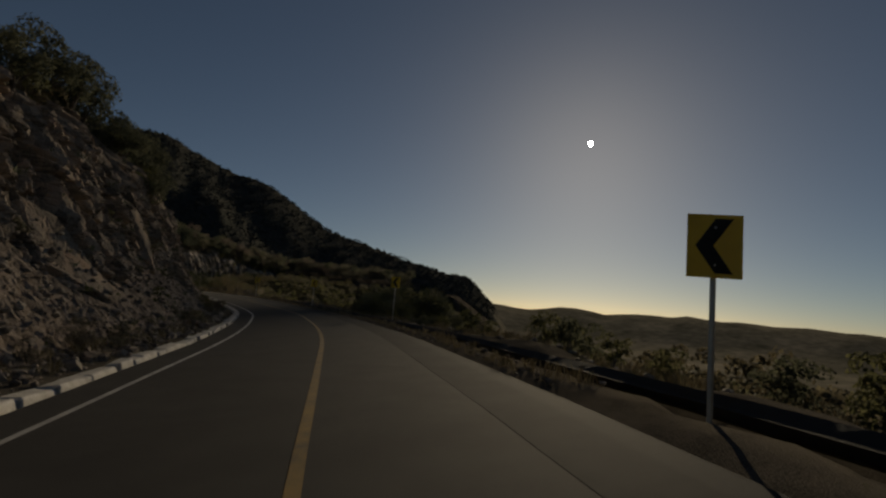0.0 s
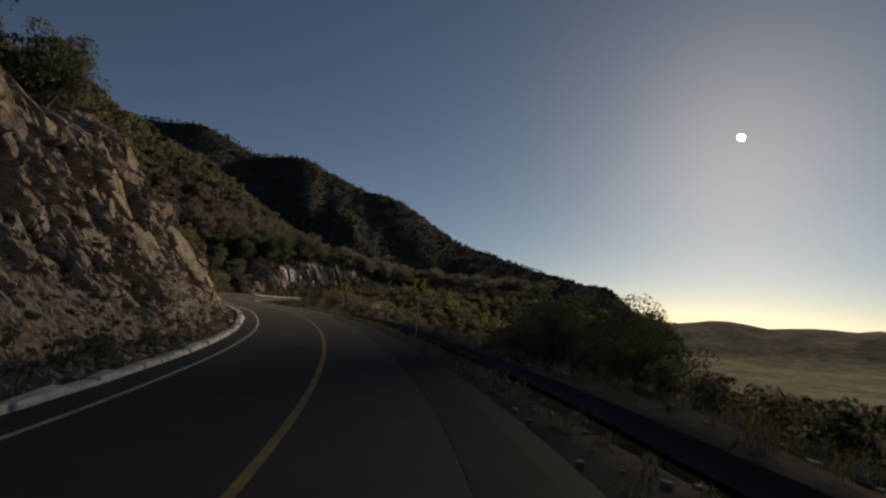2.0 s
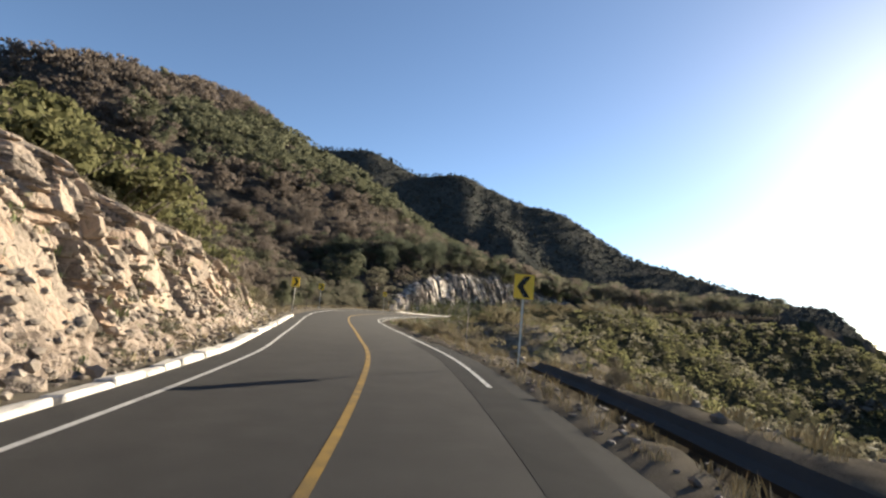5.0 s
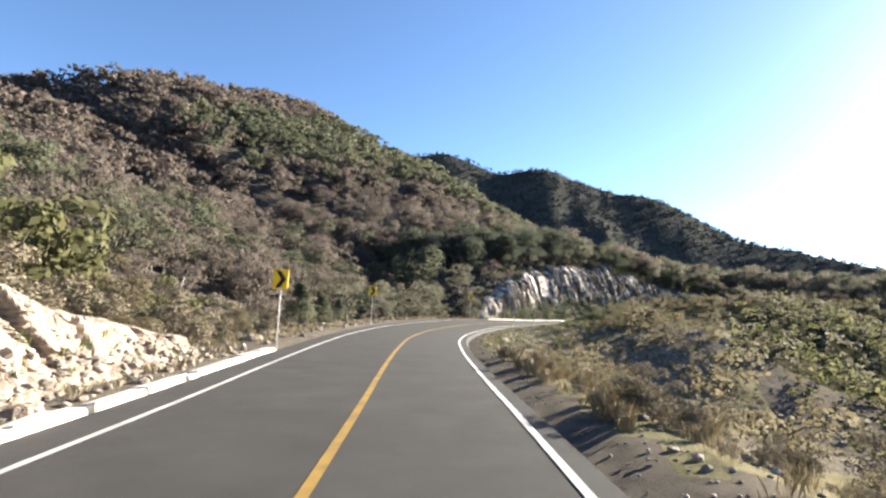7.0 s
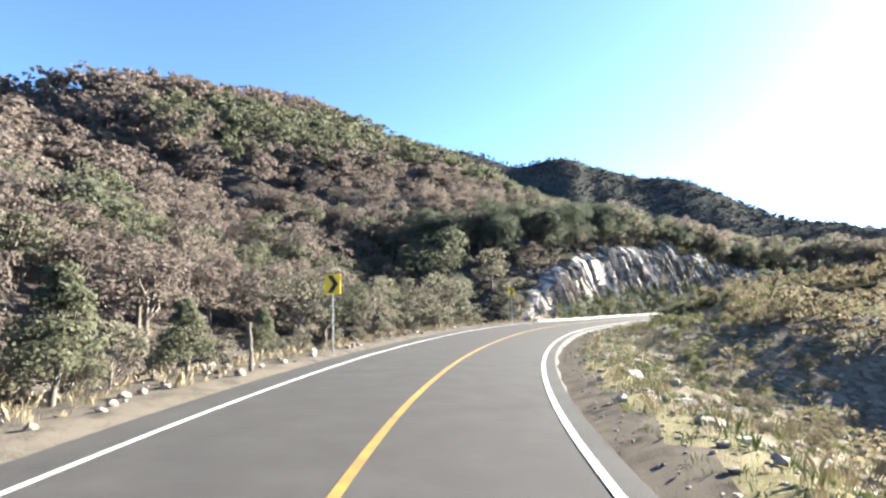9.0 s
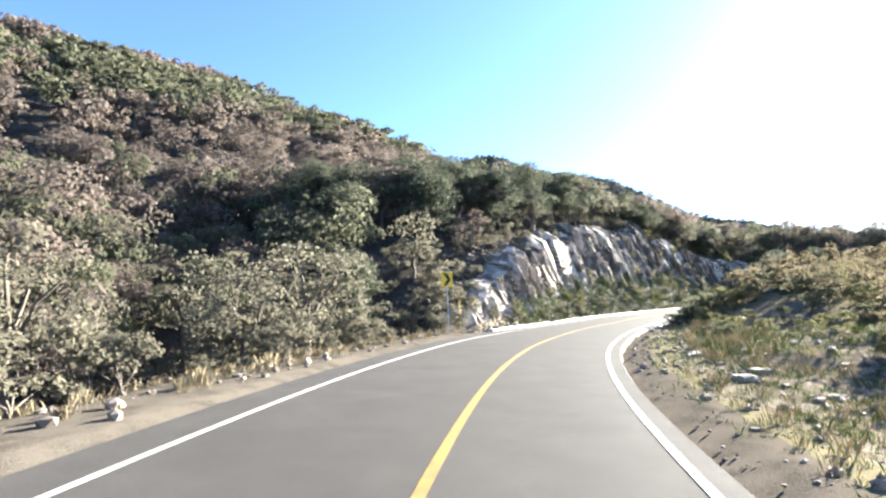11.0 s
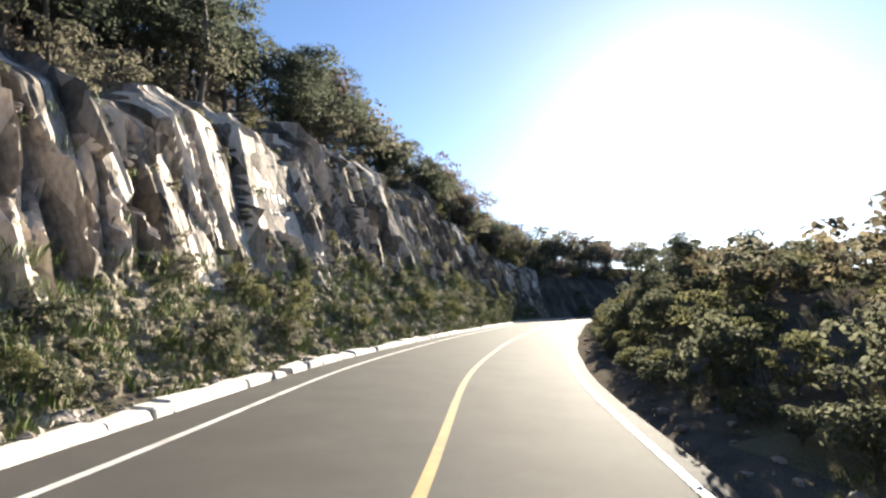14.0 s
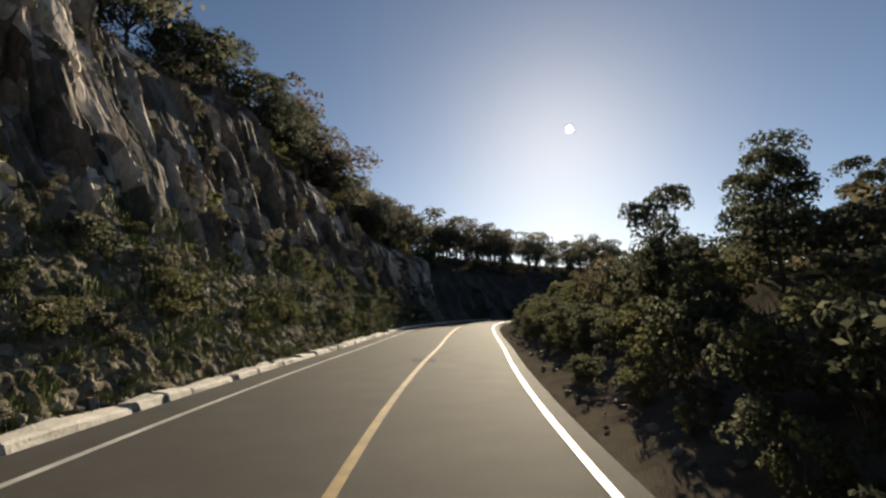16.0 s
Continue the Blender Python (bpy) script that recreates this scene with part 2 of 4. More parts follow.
def blocks(a, b, seed):
    """Facets: for each point the random numbers of its cell, its place in it and how near the cell's edge is."""
    ia, ib = np.floor(a), np.floor(b)
    best, second = np.full(a.shape, 9.0), np.full(a.shape, 9.0)
    r = [np.zeros(a.shape) for _ in range(5)]
    for da in (-1, 0, 1):
        for db in (-1, 0, 1):
            ca, cb = ia + da, ib + db
            pa, pb = ca + 0.05 + 0.9 * hash01(ca, cb, seed), cb + 0.05 + 0.9 * hash01(ca, cb, seed + 1)
            d = np.hypot(a - pa, b - pb)
            near = d < best
            second = np.where(near, best, np.minimum(second, d))
            best = np.where(near, d, best)
            for k, v in enumerate((hash01(ca, cb, seed + 2), hash01(ca, cb, seed + 3), hash01(ca, cb, seed + 4), a - pa, b - pb)):
                r[k] = np.where(near, v, r[k])
    return r, second - best


def smooth(a, b, x):
    t = np.clip((x - a) / (b - a), 0, 1)
    return t * t * (3 - 2 * t)


# ---- the line of the road: its yellow centre line, from south to north ----
CENTRE = [(-16.36, -61.823), (-13.58, -55.398), (-10.79, -48.976), (-9.07, -42.209), (-7.42, -35.41), (-5.83, -28.594), (-4.55, -21.712), (-3.58, -14.78), (-2.83, -7.821), (-2.62, -0.826), (-2.77, 6.171), (-3.21, 13.157), (-4.07, 20.102), (-5.33, 26.988), (-6.94, 33.798), (-9.13, 40.447), (-11.35, 47.083), (-13.62, 53.706), (-15.77, 60.366), (-17.68, 67.099), (-19.03, 73.966), (-19.9, 80.911), (-20.32, 87.896), (-20.25, 94.893), (-19.55, 101.857), (-18.13, 108.707), (-16.21, 115.438), (-13.72, 121.976), (-11.18, 128.493), (-8.07, 134.769), (-4.74, 140.924), (-1.17, 146.941), (2.55, 152.871), (6.19, 158.854), (9.91, 164.779), (13.8, 170.598), (18.18, 176.054), (23.14, 180.993), (28.56, 185.421), (34.57, 188.983), (40.89, 192.001), (47.4, 194.58), (54.03, 196.802), (60.78, 198.656), (67.63, 200.12), (74.5, 201.456)]
HEIGHT = [(-75, -0.31), (-50, -0.31), (-41, -0.186), (-32, -0.187), (-23, -0.202), (-14, -0.222), (-5, -0.182), (4, -0.166), (13, -0.083), (22, 0.127), (31, 0.301), (40, 0.419), (49, 0.514), (58, 0.642), (67, 0.779), (76, 0.909), (85, 1.016), (94, 1.151), (103, 1.265), (112, 1.324), (121, 1.354), (130, 1.467), (139, 1.547), (148, 1.631), (157, 1.725), (166, 1.813), (175, 1.887), (184, 1.957)]
BANK = [(-75, 0.149), (-50, 0.149), (-36, 0.105), (-22, 0.071), (-8, 0.053), (6, 0.053), (20, 0.048), (34, 0.042), (48, 0.014), (62, -0.026), (76, -0.059), (90, -0.074), (104, -0.069), (118, -0.044), (132, -0.031), (146, -0.015), (160, 0), (174, 0.014), (188, 0.028)]
LEFT_LINE, RIGHT_LINE = -3.4, 2.81


def catmull(points, step):
    p = np.array(points, float)
    p = np.vstack([2 * p[0] - p[1], p, 2 * p[-1] - p[-2]])
    out = []
    for a, b, c, d in zip(p[:-3], p[1:-2], p[2:-1], p[3:]):
        n = max(2, int(np.linalg.norm(c - b) / step))
        t = np.arange(n)[:, None] / n
        out.append(0.5 * (2 * b + (c - a) * t + (2 * a - 5 * b + 4 * c - d) * t ** 2 + (3 * b - a - 3 * c + d) * t ** 3))
    return np.vstack(out)


ROAD = catmull(CENTRE, 0.4)
for _ in range(12):
    ROAD[1:-1] = (ROAD[:-2] + 2 * ROAD[1:-1] + ROAD[2:]) / 4
TAN = np.gradient(ROAD, axis=0)
TAN /= np.linalg.norm(TAN, axis=1)[:, None]
RIGHT = np.stack([TAN[:, 1], -TAN[:, 0]], 1)
ARC = np.concatenate([[0], np.cumsum(np.linalg.norm(np.diff(ROAD, axis=0), axis=1))])
ROAD_Z = np.interp(ROAD[:, 1], *zip(*HEIGHT))
ROAD_B = np.interp(ROAD[:, 1], *zip(*BANK))


def road_at(v):
    """The index of the road's sample at northing v."""
    return int(np.argmin(abs(ROAD[:, 1] - v)))


def place(v, u, dz=0.0):
    """A point u metres to the right of the centre line at northing v, dz above the road's plane."""
    i = road_at(v)
    x, y = ROAD[i] + RIGHT[i] * u
    return x, y, ROAD_Z[i] + ROAD_B[i] * np.clip(u, -5, 5) + dz


def nearest(x, y):
    """For points: the road's sample next to each, and the signed distance to its right."""
    idx, dist = np.zeros(x.size, int), np.zeros(x.size)
    fx, fy = x.ravel(), y.ravel()
    for a in range(0, fx.size, 20000):
        d2 = (fx[a:a + 20000, None] - ROAD[None, ::2, 0]) ** 2 + (fy[a:a + 20000, None] - ROAD[None, ::2, 1]) ** 2
        k = d2.argmin(1)
        idx[a:a + 20000] = 2 * k
        dist[a:a + 20000] = np.sqrt(d2[np.arange(len(k)), k])
    side = (fx - ROAD[idx, 0]) * RIGHT[idx, 0] + (fy - ROAD[idx, 1]) * RIGHT[idx, 1]
    return idx.reshape(x.shape), (np.where(side < 0, -1, 1) * dist).reshape(x.shape)


# height of the two rock cuts above the road
CUT_SOUTH = [(-70, 8.6), (-30, 8.8), (-8, 9.4), (8, 9.6), (13, 9.9), (17, 9.0), (22, 7.0), (27, 5.2), (33, 4.3), (40, 3.8), (45, 2.9), (49, 1.7), (53, 0.6), (56, 0.1)]
CUT_NORTH = [(110, 0.3), (111.5, 0.9), (114.3, 1.8), (118.4, 3.3), (122, 5.3), (128.5, 7.4), (133, 8.6), (137, 9.6), (143, 10.7), (154, 11.6), (163, 10.6), (172, 9.2), (190, 6.5)]
CREST = [(-180, -8), (-80, 10), (-60, 14), (-30, 16.2), (-22.5, 16.5), (-16.6, 17.1), (-14, 16.5), (-10.7, 15.2), (-8.5, 15.2), (-6.2, 15.7), (-3.3, 14.5), (-0.5, 13.4), (1, 12.9), (5.6, 12.0), (8.5, 10.3), (11.7, 8.2), (17.2, 6.5), (22.2, 5.1), (26.5, 4.1), (29, 4.0), (30.6, 3.2), (32.6, 2.6), (36, 0.3), (38, -2), (50, -10), (180, -8)]

# how high the near hill stands by bearing
SPUR = [(-180, 60), (-120, 60), (-90, 66), (-60, 66), (-52, 72), (-48, 72), (-44, 77), (-38, 97), (-34, 110), (-30, 109), (-24.5, 84), (-15, 50), (-8, 30), (-4, 20), (0, 14), (10, 10), (20, 8), (30, 6), (180, 6)]


def south(v):
    return 1 - smooth(54, 62, v)


def north(v):
    return smooth(105, 115, v)


def terrain(x, y):
    """The height of the ground."""
    i, u = nearest(x, y)
    v = ROAD[i, 1]
    zr = ROAD_Z[i] + ROAD_B[i] * np.clip(u, -5, 5)
    rough = fbm(x * 0.25, y * 0.25, 3) * 0.5
    # west: cut slopes with the hill above, and between them a ravine
    w = np.maximum(0, -u - 4.8)
    hs, hn = np.interp(v, *zip(*CUT_SOUTH)), np.interp(v, *zip(*CUT_NORTH))
    a = hs * smooth(2.8, 3.7 + 0.56 * hs, w) + np.clip(w - 3.2 - 0.6 * hs, 0, 45) * 0.34 + np.clip(w - 50, 0, None) * 0.46
    c = -0.2 * np.clip(w - 2.2, 0, 7) + 0.47 * np.clip(w - 10, 0, 31) + 0.385 * np.clip(w - 41, 0, None)
    d = hn * smooth(1.9, 2.7 + 0.36 * hn, w) + np.clip(w - 1.8 - 0.38 * hn, 0, 30) * 0.4 + np.clip(w - 31 - 0.38 * hn, 0, None) * 0.52
    ws, wn_ = south(v), north(v)
    west = a * ws + d * wn_ + c * (1 - ws) * (1 - wn_)
    bear = np.degrees(np.arctan2(x, y))
    cap = np.interp(bear, *zip(*SPUR)) + 5 * fbm(x / 60, y / 60, 5)
    cap = np.maximum(cap - np.clip(np.hypot(x, y) - 380, 0, None) * 0.2, 4)
    west = -np.logaddexp(-west / 5, -cap / 5) * 5 * smooth(8, 40, w) + west * (1 - smooth(8, 40, w))
    west = west + rough * smooth(1.2, 5, w) + fbm(x / 28, y / 28, 11) * 5 * smooth(15, 60, w)
    # east: an open slope down to the plain, the ravine's mouth, and north of it a bank inside the bend
    w = np.maximum(0, u - 3.9)
    vv = v + (y - v) * smooth(4, 18, w)
    e = -0.26 * np.clip(w - 3.4, 0, 12) - 0.14 * np.clip(w - 15, 0, 50) - 0.45 * np.clip(w - 65, 0, 330)
    r = -0.42 * np.clip(w - 1.2, 0, 11) - 0.13 * np.clip(w - 12, 0, 800)
    b = (0.44 * np.clip(w - 1.8 + 1.5 * smooth(112, 126, v), 0, 5.5) + 0.16 * np.clip(w - 7, 0, 14)) * (0.15 + 0.85 * smooth(108, 132, vv)) - 0.45 * np.clip(w - 20, 0, 130) - 0.2 * np.clip(w - 150, 0, 600)
    we, wb = 1 - smooth(30, 44, vv), smooth(80, 100, vv)
    east = e * we + b * wb + r * (1 - we) * (1 - wb)
    east = east + rough * smooth(1.0, 4, w) + fbm(x / 30, y / 30, 17) * 5 * smooth(20, 80, w)
    east = east - 0.5 * we * smooth(4.6, 5.1, u) * (1 - smooth(5.7, 6.2, u))
    near = zr + np.where(u < 0, west, east)
    # under the pavement the ground lies deeper
    near = near - 0.2 * (1 - smooth(4.3, 4.9, np.where(u > 0, u + 1.0, -u)))
    # the mountain behind, the plain and the far hills
    rad, az = np.hypot(x, y), np.degrees(np.arctan2(x, y))
    ridge = 700 + 0 * az
    bent = az + 16 * fbm(x / 170, y / 170, 19, 3) * (1 - smooth(0.55, 0.97, rad / ridge))
    high = sum(np.interp(bent + d, *zip(*CREST)) for d in (-1.2, -0.6, 0, 0.6, 1.2)) / 5
    crest = ridge * np.tan(np.radians(high)) + 3 * fbm(az / 1.5, az * 0 + 2, 23, 2) + 5 * fbm(x / 90, y / 90, 27, 3)
    rise = np.clip((rad / ridge - 0.375) / 0.625, 0, 1) ** 1.05
    back = 1 - smooth(1.05, 2.0, rad / ridge)
    gully = 1 + 0.16 * fbm(bent / 5, rad / 200, 29, 3) * (1 - smooth(0.74, 0.97, rad / ridge)) * smooth(0.26, 0.43, rad / ridge)
    mountain = -60 + (crest + 60) * rise * gully * back - 140 * (1 - back)
    plain = -150 + 12 * fbm(x / 300, y / 300, 31) + (215 + 50 * fbm(az / 4, az * 0, 37)) * smooth(3000, 4500, rad)
    far = np.maximum(mountain, plain)
    # towards the east everything falls away to the plain
    open_east = smooth(29, 42, az) * (1 - smooth(150, 170, az))
    fall = np.maximum(-6 - 0.115 * rad, plain) + 3 * fbm(x / 40, y / 40, 43)
    far = far * (1 - open_east) + fall * open_east
    away = open_east * smooth(110, 240, rad)
    near = near * (1 - away) + np.minimum(near, fall) * away
    mix = smooth(120, 330, rad - 60)
    low = np.where(near > far, near * (1 - smooth(500, 900, rad)) + far * smooth(500, 900, rad), far)
    return near * (1 - mix) + low * mix


def ground():
    def axis(lo, hi, step, far):
        core = np.arange(lo, hi, step)
        grow = []
        d, s = 0.0, step
        while d < far:
            s *= 1.06
            d += s
            grow.append(d)
        grow = np.array(grow)
        return np.concatenate([(lo - grow)[::-1], core, hi + grow - step])
    gx, gy = axis(-46, 26, 0.58, 4700), axis(-56, 172, 0.58, 4650)
    x, y = np.meshgrid(gx, gy, indexing="ij")
    z = terrain(x, y)
    f = grid_faces(len(gx), len(gy))
    cx, cy = x.ravel()[f].mean(1), y.ravel()[f].mean(1)
    cz = z.ravel()[f].mean(1)
    idx, u = nearest(cx, cy)
    v = ROAD[idx, 1]
    slot = np.zeros(len(f), int)
    slot[(u < -7.5) & (v > 58)] = 1
    slot[((u > 7.4) & (v < 96)) | (u > 10) | (u < -13)] = 2
    slot[(u > 10) & (u < 70) & (v > 38) & (v < 98)] = 0
    slot[(u > 4.3) & (u < 26) & (v > 44) & (v < 124)] = 5
    slot[(u > 5.2 + 1.2 * fbm(cx / 3, cy / 3, 47)) & (u < 22 + 22 * fbm(cx / 9, cy / 9, 48)) & (v > 60 + 14 * fbm(cx / 7, cy / 7, 49)) & (v < 118 + 14 * fbm(cx / 7, cy / 7, 51))] = 6
    slot[(u < -9) & (v > 60) & (np.hypot(cx, cy) < 420)] = 1
    slot[(np.hypot(cx, cy) > 400) & (np.degrees(np.arctan2(cx, cy)) < 33)] = 4
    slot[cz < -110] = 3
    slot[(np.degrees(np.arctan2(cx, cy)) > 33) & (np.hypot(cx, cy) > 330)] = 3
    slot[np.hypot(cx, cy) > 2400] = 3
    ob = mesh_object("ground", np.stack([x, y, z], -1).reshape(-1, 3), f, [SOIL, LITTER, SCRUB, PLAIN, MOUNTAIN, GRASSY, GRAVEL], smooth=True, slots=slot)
    return tagged(ob, "dry stony mountainside falling to a wide plain", "ground", kind="structure")


def ribbon(name, v0, v1, us, dz, mat, label, category, wobble=0.0, thick=0.0):
    """A strip along the road through the offsets us, with their heights above the road's plane."""
    a, b = road_at(v0), road_at(v1)
    idx = np.arange(a, b)
    n = len(us)
    shift = wobble * fbm(ARC[idx] * 0.6, ARC[idx] * 0 + us[0] * 3, 41)
    pts = []
    for k, (u, h) in enumerate(zip(us, dz)):
        uu = u + (shift if k in (0, n - 1) else 0)
        p = ROAD[idx] + RIGHT[idx] * np.broadcast_to(uu, idx.shape)[:, None]
        pts.append(np.column_stack([p, ROAD_Z[idx] + ROAD_B[idx] * np.clip(uu, -5, 5) + h]))
    v = np.stack(pts, 1).reshape(-1, 3)
    return tagged(mesh_object(name, v, grid_faces(len(idx), n)[:, ::-1], mat), label, category, kind="structure")


ground()
ribbon("road", -66, 197, [-4.35, -4.3, -2, 0, 2, 3.2, 3.3], [-0.2, 0.0, 0.02, 0.035, 0.02, 0.0, -0.2], ASPHALT, "worn dark asphalt two-lane mountain road", "road", 0.12)
ribbon("road_marking_1", -66, 197, [-0.07, 0.07], [0.04, 0.04], YELLOW_LINE, "worn solid yellow centre line on the asphalt", "road marking")
ribbon("road_marking_2", -66, 197, [LEFT_LINE - 0.06, LEFT_LINE + 0.06], [0.013, 0.014], WHITE_LINE, "worn white edge line on the asphalt", "road marking")
ribbon("road_marking_3", 28, 197, [RIGHT_LINE - 0.06, RIGHT_LINE + 0.06], [0.02, 0.019], WHITE_LINE, "white edge line beside the dirt shoulder", "road marking")
ribbon("gutter", -60, 40, [2.22, 2.27, 3.15, 3.6, 3.75], [0.0, 0.02, 0.006, -0.03, -0.3], ASPHALT_DARK, "dark paved gutter strip along the asphalt's edge", "gutter", 0.12)
ribbon("road_patch_1", 147.6, 149.2, [-0.35, 0.0, 0.45], [0.036, 0.04, 0.036], ASPHALT_DARK, "dark patch in the worn asphalt", "road patch", 0.5)
ribbon("ditch", -60, 34, [4.95, 5.05, 5.4, 5.75, 5.9], [0.02, -0.12, -0.24, -0.1, 0.04], ASPHALT, "dark paved drainage ditch along the outer verge", "ditch", 0.1)


# ---- rock cuts ----
def chunks(a, b, seed):
    """Angular lumps: flat-topped pyramids turned every way, the highest one counting."""
    ia, ib = np.floor(a), np.floor(b)
    top = np.full(a.shape, -9.0)
    for da in (-1, 0, 1):
        for db in (-1, 0, 1):
            ca, cb = ia + da, ib + db
            xa, xb = a - ca - 0.1 - 0.8 * hash01(ca, cb, seed), b - cb - 0.1 - 0.8 * hash01(ca, cb, seed + 1)
            turn = 6.28 * hash01(ca, cb, seed + 2)
            pa, pb = xa * np.cos(turn) - xb * np.sin(turn), xa * np.sin(turn) + xb * np.cos(turn)
            h = 0.8 * hash01(ca, cb, seed + 3) - 2.4 * np.maximum(np.maximum(abs(pa), abs(pb) * 0.8) - 0.27, 0)
            h = h + 0.9 * (hash01(ca, cb, seed + 4) - 0.5) * xa + 0.9 * (hash01(ca, cb, seed + 5) - 0.5) * xb
            top = np.maximum(top, h)
    return top - 0.35


def slabs(S, H, wide, tall, shear, wa, wb, seed, turned, joint):
    """Flat broken faces between ragged joints: each cell is a plane of its own depth and tilt, with an open joint round it."""
    (r1, r2, r3, da, db), edge = blocks((S + 0.22 * H) / wide + wa, (H + shear * S) / tall + wb, seed)
    along = ((da - wa) * wide - 0.22 * (db - wb) * tall) / (1 - 0.22 * shear)
    above = (db - wb) * tall - shear * along
    depth = 0.5 * (r1 - 0.5) + 1.7 * (r2 - turned) * along / wide + 0.4 * (r3 - 0.65) * above / tall
    return depth - joint * (1 - smooth(0.0, 0.08, edge)), hash01(np.floor(r1 * 997), np.floor(r3 * 997), seed)


def rock_cut(name, v0, v1, profile, foots, lean, mat, label, sizes, amp, seed, talus, loose_mat, step=0.1, turned=0.5, slab=None, shear=(0.2, 0.35, -0.3)):
    """A broken rock face on the road's west side: angular lumps of several sizes with cracks between them, over a slope of rubble."""
    a, b = ARC[road_at(v0)], ARC[road_at(v1)]
    s = np.arange(a, b, step)
    py = np.interp(s, ARC, ROAD[:, 1])
    zr = np.interp(s, ARC, ROAD_Z) - 4.8 * np.interp(s, ARC, ROAD_B)
    top = np.interp(py, *zip(*profile)) * (1 + 0.22 * fbm(s * 0.35, s * 0, seed)) + 0.2
    foot = np.interp(py, *zip(*foots))[:, None]
    n_h = int(max(top) / step) + 1
    k = np.linspace(-0.05, 1, n_h)
    S, K = np.meshgrid(s, k, indexing="ij")
    Hh = K * top[:, None]
    if slab:
        # the rows of points follow the slant of the joints
        S = np.clip(S - 0.22 * (Hh - 0.5 * top[:, None]), a, b)
    warp = fbm(S * 0.35, Hh * 0.35, seed + 50) * 0.4
    edge_of_talus = talus * top[:, None] * (0.8 + 0.9 * fbm(S * 0.16, S * 0, seed + 5))
    loose = 1 - smooth(0.75, 1.15, Hh / np.maximum(edge_of_talus, 0.1))
    rag_a, rag_b = 0.16 * fbm(S * 0.7, Hh * 0.25, seed + 40, 3), 0.3 * fbm(S * 1.2, Hh * 0.3, seed + 45, 2)
    solid, whole, face_luck = np.zeros_like(S), np.zeros_like(S), np.zeros_like(S)
    for n, (wide, tall, weight) in enumerate(sizes):
        lie, luck = slabs(S, Hh, wide, tall, shear[n], (rag_a + 0.15 * warp) / wide, rag_b / tall, seed + 13 * n, turned, (0.4, 0.32, 0.12)[n])
        solid += weight * amp * lie * (1 - 0.9 * whole)
        # some faces are broken up further, others are left whole
        face_luck = luck if n == 1 else face_luck
        whole = np.maximum(whole, smooth(0.72, 0.78, luck))
    if slab:
        q0, q1, h0, h1, deep = ARC[road_at(slab[0])] - a, ARC[road_at(slab[1])] - a, *slab[2:]
        inside = smooth(q0, q0 + 0.12, S - a) * (1 - smooth(q1 - 0.12, q1, S - a)) * smooth(h0, h0 + 0.12, Hh + 0.5 * rag_b) * (1 - smooth(h1 - 0.12, h1, Hh + 0.8 * rag_a + 0.25 * abs(S - a - q0 - 1)))
        solid = solid * (1 - inside) + inside * (deep - 0.3 * (S - a - q0) / (q1 - q0))
        pad = np.pad(solid, ((0, 0), (2, 2)), "edge")
        solid = sum(w * pad[:, k:k + n_h] for k, w in enumerate((0.15, 0.22, 0.26, 0.22, 0.15)))
    rubble = 0.16 * chunks(S / 0.6, Hh / 0.5, seed + 71) + 0.12 * chunks(S / 0.26, Hh / 0.22, seed + 73)
    d = solid * (1 - loose) + rubble * loose + amp * 1.1 * fbm(S * 0.12, Hh * 0.1, seed + 70)
    fade = smooth(0, 1.6, top)[:, None] * np.clip(top / 4, 0.5, 1)[:, None]
    part_low = np.minimum(Hh, talus * top[:, None])
    slope = lean * (1.5 * part_low + (1 - 1.5 * talus) / (1 - talus) * (Hh - part_low))
    u = foot + 0.5 * (1 - fade) - slope + d * fade
    u = u - 0.8 * smooth(0.9, 1.0, K) * fade
    # both ends turn into the hillside
    u = u - 1.2 * (1 - smooth(0, 2.6, S - a)) - 3.0 * (1 - smooth(0, 2.6, b - S))
    rows_u, rows_z = [u], [zr[:, None] + Hh + 0.06 * fbm(S * 1.3, Hh * 1.3, seed + 90)]
    # the foot goes on below the ground, and the top bends back into the hillside
    rows_u.insert(0, u[:, :1] + 0.15)
    rows_z.insert(0, rows_z[0][:, :1] - 1.6)
    for back, drop in ((0.7, 0.15), (1.8, 0.1), (3.2, -0.9)):
        rows_u.append(u[:, -1:] - back)
        rows_z.append(rows_z[1][:, -1:] + drop * fade)
    U, Z = np.concatenate(rows_u, 1), np.concatenate(rows_z, 1)
    T = np.concatenate([S[:, :1], S, S[:, -1:], S[:, -1:], S[:, -1:]], 1)
    X, Y = (np.interp(T, ARC, ROAD[:, k]) + np.interp(T, ARC, RIGHT[:, k]) * U for k in (0, 1))
    grid = np.stack([X, Y, Z], -1)
    bare = np.zeros(U.shape, int)
    bare[:, 1:1 + n_h] = loose + 0.4 * fbm(S * 0.8, Hh * 0.8, seed + 95) > 0.5
    if slab:
        # weathered dark faces among the fresh pale ones, more further along as painted-in shade
        dark = face_luck < 0.12 + 0.4 * smooth(126, 142, py)[:, None]
        bare[:, 1:1 + n_h] = np.where((bare[:, 1:1 + n_h] == 0) & dark & (inside < 0.5), 2, bare[:, 1:1 + n_h])
    bare[:, 0] = 1
    bare[:, 1 + n_h:] = 1
    ob = mesh_object(name, grid.reshape(-1, 3), grid_faces(len(s), U.shape[1]), [mat, loose_mat, ROCK_DARK], slots=bare[:-1, :-1].ravel())
    tagged(ob, label, "rock face", kind="structure")
    return grid[:, 1:], K, py


